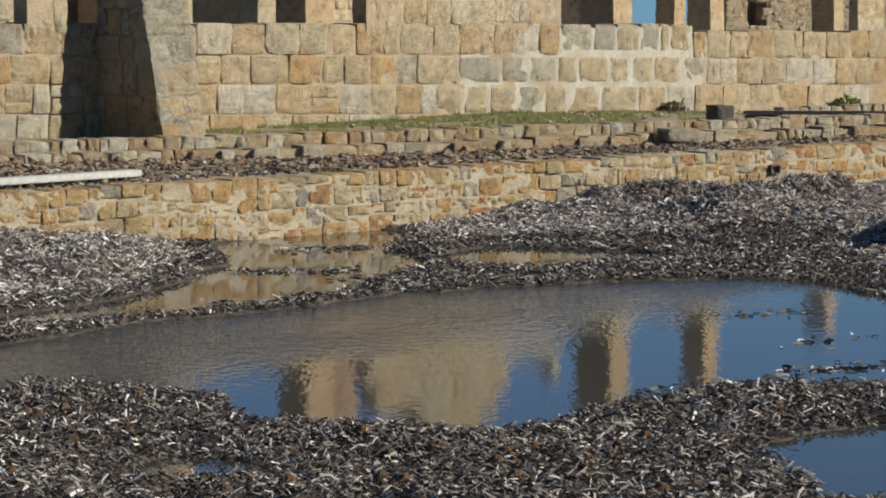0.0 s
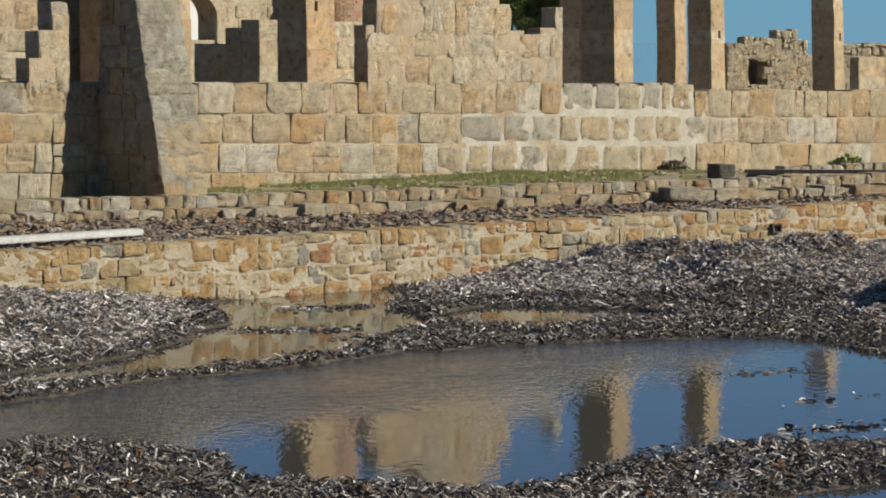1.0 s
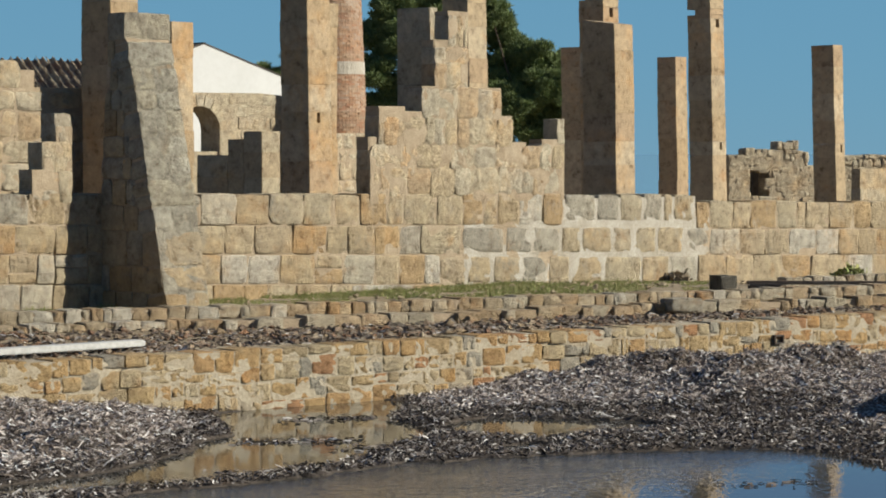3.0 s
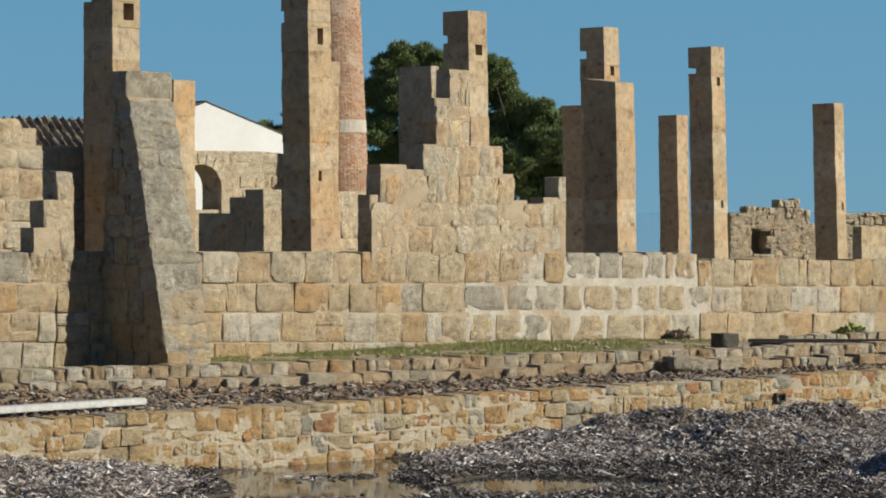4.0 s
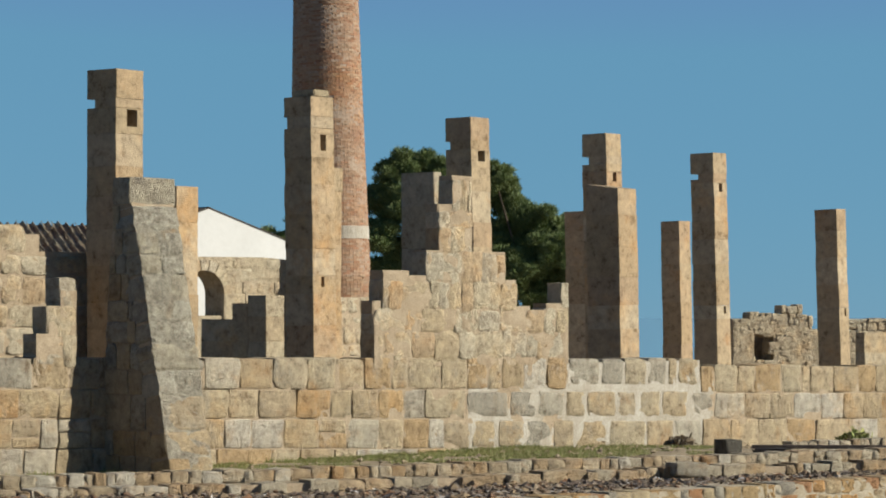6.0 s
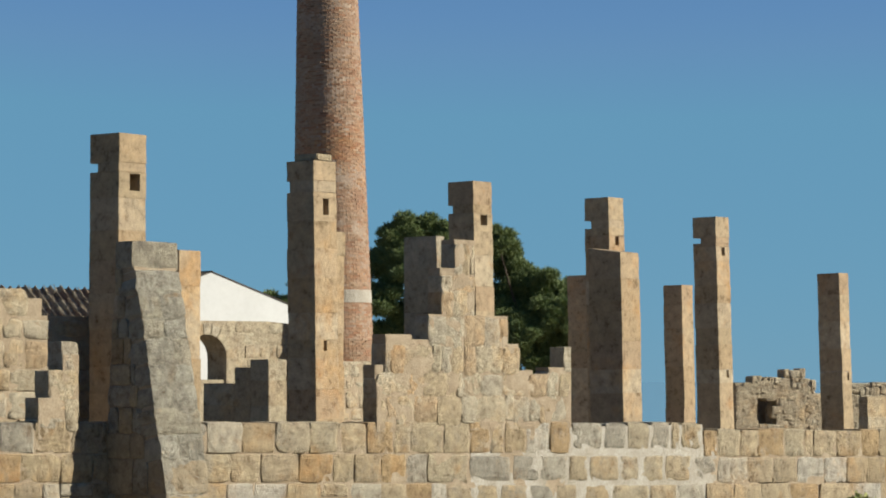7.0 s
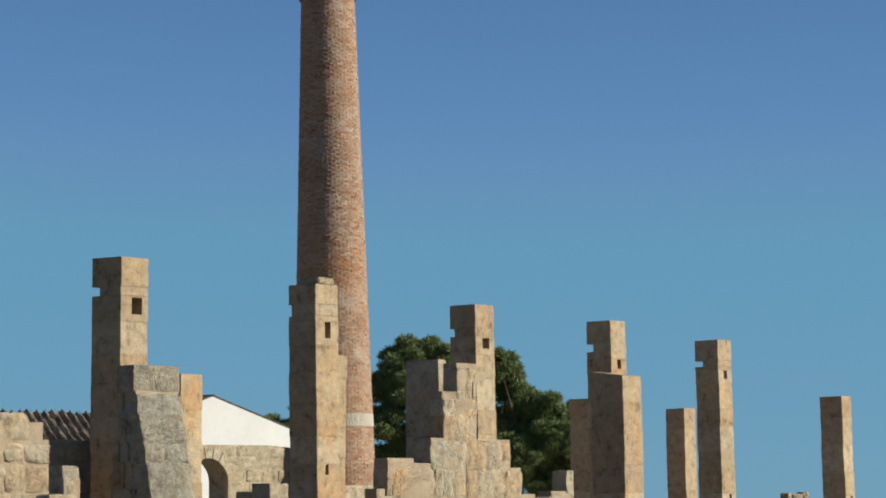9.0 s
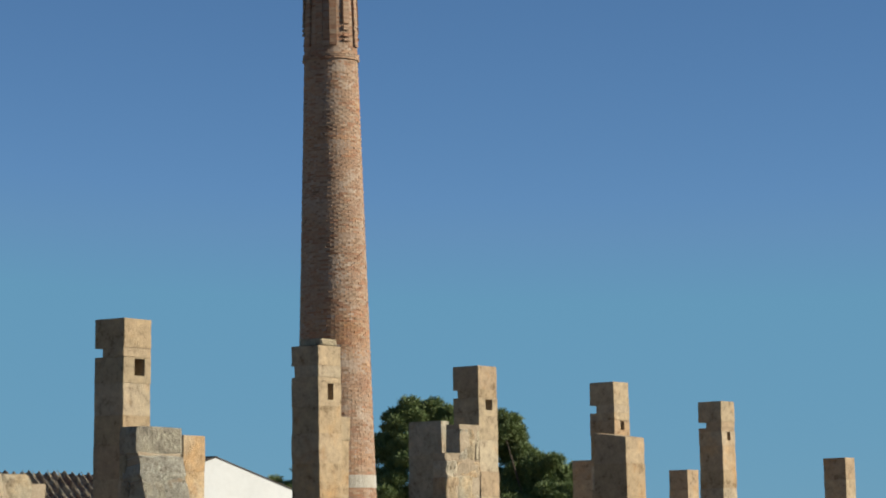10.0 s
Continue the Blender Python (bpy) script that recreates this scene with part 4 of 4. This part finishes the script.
for i in range(33):
    for j in range(8):
        ob = new("tile", tile_me)
        ob.parent = roof
        along = 0.1 + j * 0.23 + rng.uniform(-0.05, 0.05)
        ob.matrix_local = Matrix.Translation((-2.98 + i * 0.147 + rng.uniform(-0.02, 0.02), along * math.cos(pitch), 3.53 + along * math.sin(pitch) + rng.uniform(0, 0.05))) @ Matrix.Rotation(math.pi / 2 - 0 + pitch, 4, "X") @ Matrix.Rotation(rng.uniform(-0.06, 0.06) + math.pi, 4, "Y") @ Matrix.Rotation(math.pi, 4, "Z")

# far rubble ruin
fm = frame_at(6.6, 62.0, 0, 18)
rng = random.Random(18)
f_top = steps([(0, 0.4, 2.5), (0.4, 0.9, 2.6), (0.9, 1.2, 2.66), (1.2, 1.75, 2.7), (1.75, 2.0, 2.45), (2.0, 2.6, 2.2), (2.6, 5, 2.4)], 0)
WIN = (0.52, 1.02, 1.45, 2.1)
bm = bmesh.new()
box(bm, fm, 0, WIN[0], 0.02, 0.5, 0.3, 2.45)
box(bm, fm, WIN[1], 1.9, 0.02, 0.5, 0.3, 2.5)
box(bm, fm, WIN[0], WIN[1], 0.02, 0.5, 0.3, WIN[2])
box(bm, fm, WIN[0], WIN[1], 0.02, 0.5, WIN[3], 2.5)
box(bm, fm, 1.9, 5, 0.02, 0.5, 0.3, 2.15)
box(bm, fm, 0.2, 1.7, 1.1, 1.3, 0.3, 2.3)
box(bm, fm, 1.25, 1.45, 0.5, 1.1, 0.3, 2.3)
for a, b, z0, z1 in ((0, WIN[0], 0.5, 2.45), (WIN[1], 1.9, 0.5, 2.5), (WIN[0], WIN[1], 0.5, WIN[2]), (WIN[0], WIN[1], WIN[3], 2.5), (1.9, 5, 0.5, 2.15)):
    mortar_face(bm, fm, a, b, z0, z1, -0.018, 0.03, 0.08, 7)
far_ruin = part("wall_far", bm, m_far)
tagged(far_ruin, "crumbling rubble wall with an empty window opening", "wall", kind="structure")
lay_courses(far_ruin, far_meshes, fm, 0, 5, even_courses(1.2, 2.74, 11, rng), (0.1, 0.32), 0.35, rng, f_top, joint=0.004, proud=0.028, jog=0.02, drift=0.08, ragged=0.03, holes=[WIN])
pillar(7.75, 50.0, 0.55, 2.2, 0.9, 0.2, 48, 44, "low broken pier of grey limestone", name="broken_pier", mat=m_ruin)

# ---- pines ----
def pine(x, y, height, clumps, seed, label):
    """A pine: tapered trunk and limbs, and clumps of needle tufts round the limbs' ends."""
    rng = np.random.RandomState(seed)
    tree = thing("pine_tree", label, "tree", "pines behind the ruins")
    tree.location = (x, y, 0.55)
    def limb(name, pts, r0, r1):
        bm = bmesh.new()
        rings = []
        for k, p in enumerate(pts):
            r = r0 + (r1 - r0) * k / (len(pts) - 1)
            rings.append([bm.verts.new((p[0] + math.cos(a) * r, p[1] + math.sin(a) * r, p[2])) for a in (2 * math.pi * j / 7 for j in range(7))])
        for a, b in zip(rings, rings[1:]):
            for j in range(7):
                bm.faces.new((a[j], a[(j + 1) % 7], b[(j + 1) % 7], b[j]))
        part(name, bm, m_bark, tree)
    limb("trunk", [(0, 0, 0), (0.1, 0, height * 0.3), (0.05, 0.1, height * 0.5), (0, 0, height * 0.66)], 0.22, 0.07)
    vs, n = [], 0
    for cx, cz, r in clumps:
        cy = rng.uniform(-1.0, 1.0)
        limb("limb", [(0, 0, height * 0.35 + 0.1 * cz), (cx * 0.5, cy * 0.5, (height * 0.4 + cz) / 2), (cx, cy, cz)], 0.05, 0.015)
        # smaller boughs round the end of each limb, each full of needle tufts
        for _ in range(26):
            o = rng.normal(size=3)
            o *= r * rng.uniform(0.3, 1.1) / np.linalg.norm(o)
            br = r * rng.uniform(0.2, 0.42)
            m = int(15000 * br * br)
            u = rng.normal(size=(m, 3))
            u /= np.linalg.norm(u, axis=1)[:, None]
            c = np.array([cx, cy, cz]) + o * np.array([1, 1, 0.8]) + u * (br * rng.rand(m) ** 0.4)[:, None] * np.array([1.25, 1.25, 0.7])
            d = u * 0.6 + rng.normal(size=(m, 3)) * 0.5 + np.array([0, 0, 0.5])
            d /= np.linalg.norm(d, axis=1)[:, None]
            s = np.cross(d, rng.normal(size=(m, 3)))
            s /= np.linalg.norm(s, axis=1)[:, None]
            L, w = (0.07 + 0.1 * rng.rand(m))[:, None], 0.011
            vs.append(np.stack([c - s * w, c + s * w, c + d * L + s * w * 0.4, c + d * L - s * w * 0.4], 1).reshape(-1, 3))
    v = np.concatenate(vs)
    f = np.arange(len(v)).reshape(-1, 4)
    tagged(mesh_part("crown", v.tolist(), f.tolist(), m_pine, tree), kind="stuff")


pine(-1.0, 85.0, 7.4, [(-1.0, 5.6, 0.75), (-0.5, 6.5, 0.65), (0.1, 6.7, 0.6), (0.7, 6.6, 0.6), (-1.1, 4.3, 0.7), (-0.2, 5.3, 0.8), (0.6, 5.5, 0.8), (-0.7, 3.4, 0.8), (0.4, 4.2, 0.9), (-1.5, 3.0, 0.6), (1.4, 5.4, 0.6)], 61, "dark green pine with a rounded crown")
pine(2.6, 86.0, 7.2, [(-1.0, 6.3, 0.6), (-0.6, 5.7, 0.75), (0.1, 5.0, 0.75), (0.8, 4.6, 0.7), (1.3, 4.7, 0.5), (-0.9, 4.4, 0.8), (0.1, 3.9, 0.8), (1.1, 3.6, 0.75), (-0.4, 2.9, 0.8), (0.7, 2.6, 0.8), (1.6, 2.7, 0.6), (1.7, 4.3, 0.4), (0.3, 3.3, 0.8), (-0.3, 3.5, 0.8), (0.9, 4.0, 0.7), (1.5, 3.3, 0.6), (0.9, 3.0, 0.7)], 62, "dark green pine with drooping ragged boughs")
pine(-5.0, 88.0, 5.2, [(-0.4, 4.4, 0.5), (0.25, 4.9, 0.35), (0.3, 3.9, 0.6), (-0.2, 3.2, 0.7)], 63, "small dark pine behind the white house")

# ---- terrace: grass, rubble, timber ----
rng = np.random.RandomState(9)
wc, ws_ = math.cos(radians(50)), math.sin(radians(50))


def grass(name, n, s0, s1, out0, out1, hmin, hmax, label):
    s, o = s0 + rng.rand(n) * (s1 - s0), out0 + rng.rand(n) ** 1.6 * (out1 - out0)
    x, y = WALL_AT[0] + s * wc + o * ws_, WALL_AT[1] + s * ws_ - o * wc
    keep = (fractal(x, y, 1.1, 77, 3) > 0.405) & (x < 3.5 + 0.4 * rng.rand(n))
    # only behind the kerb
    keep &= (-(x - 0.15) * math.sin(radians(30.5)) + (y - 30.55) * math.cos(radians(30.5))) > 0.75
    x, y = x[keep], y[keep]
    m = len(x)
    h = (hmin + rng.rand(m) ** 2 * (hmax - hmin))
    z = land(x, y)
    a = rng.rand(m) * 2 * math.pi
    dx, dy = np.cos(a) * 0.006, np.sin(a) * 0.006
    lx, ly = rng.normal(size=m) * h * 0.4, rng.normal(size=m) * h * 0.4
    v = np.stack([np.stack([x - dx, y - dy, z - 0.01], 1), np.stack([x + dx, y + dy, z - 0.01], 1), np.stack([x + lx + dx * 0.3, y + ly, z + h], 1), np.stack([x + lx - dx * 0.3, y + ly, z + h], 1)], 1).reshape(-1, 3)
    ob = mesh_part(name, v.tolist(), np.arange(4 * m).reshape(-1, 4).tolist(), m_grass)
    return tagged(ob, label, "grass", kind="stuff")


grass("grass", 125000, -9, 6.5, 0.0, 3.6, 0.01, 0.045, "short green grass along the foot of the wall")
grass("grass", 3500, -9, 6.0, 0.0, 0.35, 0.02, 0.08, "longer grass tufts against the wall")


def bush(x, y, z, r, n, seed, label, mat=None):
    rng = np.random.RandomState(seed)
    u = rng.normal(size=(n, 3))
    u /= np.linalg.norm(u, axis=1)[:, None]
    u[:, 2] = np.abs(u[:, 2])
    c = u * (r * rng.rand(n) ** 0.4)[:, None] * np.array([1.3, 1, 0.9]) + np.array([x, y, z])
    d, s = rng.normal(size=(n, 3)) * 0.035, rng.normal(size=(n, 3)) * 0.014
    v = np.stack([c - s, c + s, c + d + s, c + d - s], 1).reshape(-1, 3)
    ob = mesh_part("bush", v.tolist(), np.arange(4 * n).reshape(-1, 4).tolist(), mat or m_grass)
    tagged(ob, label, "bush")


bush(3.42, 39.2, 0.64, 0.14, 300, 5, "dry brown weed at the foot of the wall", m_roof_tile)
bush(6.3, 41.6, 0.52, 0.24, 1000, 3, "small green bush at the foot of the wall")


def rocks(name, n, place, size, mat, label, category, seed):
    """Broken stones, in one mesh."""
    rng = np.random.RandomState(seed)
    x, y = place(rng, n)
    r = size[0] + rng.rand(len(x)) ** 3 * (size[1] - size[0])
    base = np.array([(1, 0, 0), (-1, 0, 0), (0, 1, 0), (0, -1, 0), (0, 0, 1), (0, 0, -1)], float)
    v = base[None] * (0.6 + 0.6 * rng.rand(len(x), 6, 1)) + rng.normal(size=(len(x), 6, 3)) * 0.22
    a = rng.rand(len(x)) * 6.28
    c, s = np.cos(a)[:, None], np.sin(a)[:, None]
    v = np.stack([v[..., 0] * c - v[..., 1] * s, v[..., 0] * s + v[..., 1] * c, v[..., 2] * 0.6], 2)
    v = v * r[:, None, None] + np.stack([x, y, land(x, y) + r * 0.25], 1)[:, None]
    tri = np.array([(0, 2, 4), (2, 1, 4), (1, 3, 4), (3, 0, 4), (2, 0, 5), (1, 2, 5), (3, 1, 5), (0, 3, 5)])
    f = (np.arange(len(x)) * 6)[:, None, None] + tri[None]
    ob = mesh_part(name, v.reshape(-1, 3).tolist(), f.reshape(-1, 3).tolist(), mat)
    tagged(ob, label, category, kind="stuff")


def on_terrace(rng, n):
    e, d = -7 + rng.rand(n) * 17.5, 0.3 + rng.rand(n) * 5
    x, y = QUAY_AT[0] + e * qc - d * qs, QUAY_AT[1] + e * qs + d * qc
    keep = (-(x - 0.15) * math.sin(radians(30.5)) + (y - 30.55) * math.cos(radians(30.5))) < 0.02
    return x[keep], y[keep]


rocks("rubble", 14000, on_terrace, (0.012, 0.07), m_debris, "brown broken stones and wrack strewn over the terrace", "rubble", 21)
rocks("rubble", 420, on_terrace, (0.03, 0.11), m_kerb, "pale loose stones lying on the terrace", "rubble", 22)


def before_wall(rng, n):
    s, o = -7 + rng.rand(n) * 18, 0.1 + rng.rand(n) * 4.5
    x, y = WALL_AT[0] + s * wc + o * ws_, WALL_AT[1] + s * ws_ - o * wc
    keep = (-(x - 0.15) * math.sin(radians(30.5)) + (y - 30.55) * math.cos(radians(30.5))) > 0.9
    return x[keep], y[keep]


rocks("pebbles", 1500, before_wall, (0.01, 0.06), m_kerb, "small pale stones in the dry grass", "rubble", 25)
x, y = on_terrace(np.random.RandomState(23), 8000)
r2 = np.random.RandomState(24)
strips("seagrass_litter", x, y, land(x, y), 0.04 + 0.08 * r2.rand(len(x)), 0.012 * (0.5 + r2.rand(len(x))), 0.01 + 0.02 * r2.rand(len(x)), r2, m_wrack, "dry seagrass washed onto the terrace", "seagrass", 0.9)

bm = bmesh.new()
a = math.degrees(math.atan2(26.2 - 24.7, -2.9 + 4.4))
box(bm, frame_at(-2.9, 26.2, 0.63, a), -2.8, 0, -0.09, 0.09, 0.0, 0.06, 0.008)
plank = part("plank", bm, m_pale)
tagged(plank, "long bleached white plank lying on the quay", "plank")

bm = bmesh.new()
box(bm, frame_at(3.9, 34.9, 0.72, -4), 0.05, 4.2, -0.05, 0.05, 0.085, 0.132, 0.01)
beam = part("timber_beam", bm, m_beam)
tagged(beam, "long brown weathered timber beam lying on stones", "beam")
for dx in (2.0, 4.0):
    ob = new("support_stone", kerb_meshes[3])
    ob.matrix_world = frame_at(3.9, 34.9, 0.72, -4) @ Matrix.Translation((dx, 0, 0.0)) @ Matrix.Diagonal((0.28, 0.22, 0.16, 1))
    tagged(ob, "small squared stone under a timber beam", "stone", "beam supports")
dark_mesh = stone_mesh("stone", 950, m_dark_stone, 0.05, 0.06)
for x, y, z, w, h, me, label in ((3.63, 34.7, 0.83, 0.24, 0.2, dark_mesh, "dark grey squared stone block on the terrace edge"), (2.85, 32.0, 0.7, 0.42, 0.17, grey_meshes[2], "large grey stone lying among the kerb stones")):
    ob = new("stone_block", me)
    ob.matrix_world = frame_at(x, y, z, 25) @ Matrix.Diagonal((w, 0.3, h, 1))
    tagged(ob, label, "stone block")

# row of small upright stones behind the beam
row = thing("stone_edging", "row of small upright stones edging the terrace", "kerb")
row_at = frame_at(4.5, 35.3, 0, 30)
rng = random.Random(33)
lay_courses(row, kerb_meshes, row_at, 0.0, 2.5, [(0.6, 0.88)], (0.13, 0.2), 0.2, rng, joint=0.006, proud=0.03, jog=0.012)
bm = bmesh.new()
box(bm, frame_at(3.96, 34.85, 0.72, -4), 0.0, 0.44, -0.2, -0.06, -0.03, 0.095, 0.02)
slab = part("slab", bm, m_darkwood)
tagged(slab, "thick dark weathered slab at the end of the beam", "slab")

# drain through the quay
bm = bmesh.new()
pm = qm @ Matrix.Translation((5.05, 0.1, 0.36)) @ Matrix.Rotation(radians(90), 4, "X")
bmesh.ops.create_cone(bm, cap_ends=False, segments=4, radius1=0.085, radius2=0.085, depth=0.3, matrix=pm @ Matrix.Diagonal((1.25, 0.85, 1, 1)) @ Matrix.Rotation(radians(45), 4, "Z"))
bmesh.ops.solidify(bm, geom=bm.faces[:], thickness=0.015)
part("drain_mouth", bm, m_darkwood, quay, "dark square drain mouth")

# seagrass balls
bm = bmesh.new()
bmesh.ops.create_icosphere(bm, subdivisions=3, radius=0.035)
for v in bm.verts:
    v.co *= 1 + 0.12 * noise.noise(v.co * 60)
ball_me = bpy.data.meshes.new("seagrass_ball")
bm.to_mesh(ball_me)
bm.free()
ball_me.materials.append(m_ball)
r2 = np.random.RandomState(40)
bx, by = scatter(r2, 170, -2.4, 2.9, 12.9, 16.0)
bz = land(bx, by)
for x, y, z in zip(bx, by, bz):
    if z > 0.03:
        ob = new("seagrass_ball", ball_me)
        ob.matrix_world = Matrix.Translation((x, y, z + 0.012)) @ Matrix.Scale(0.7 + 0.6 * r2.rand(), 4)
        tagged(ob, "brown felted seagrass ball on the litter", "seagrass ball", "seagrass balls on the shore")
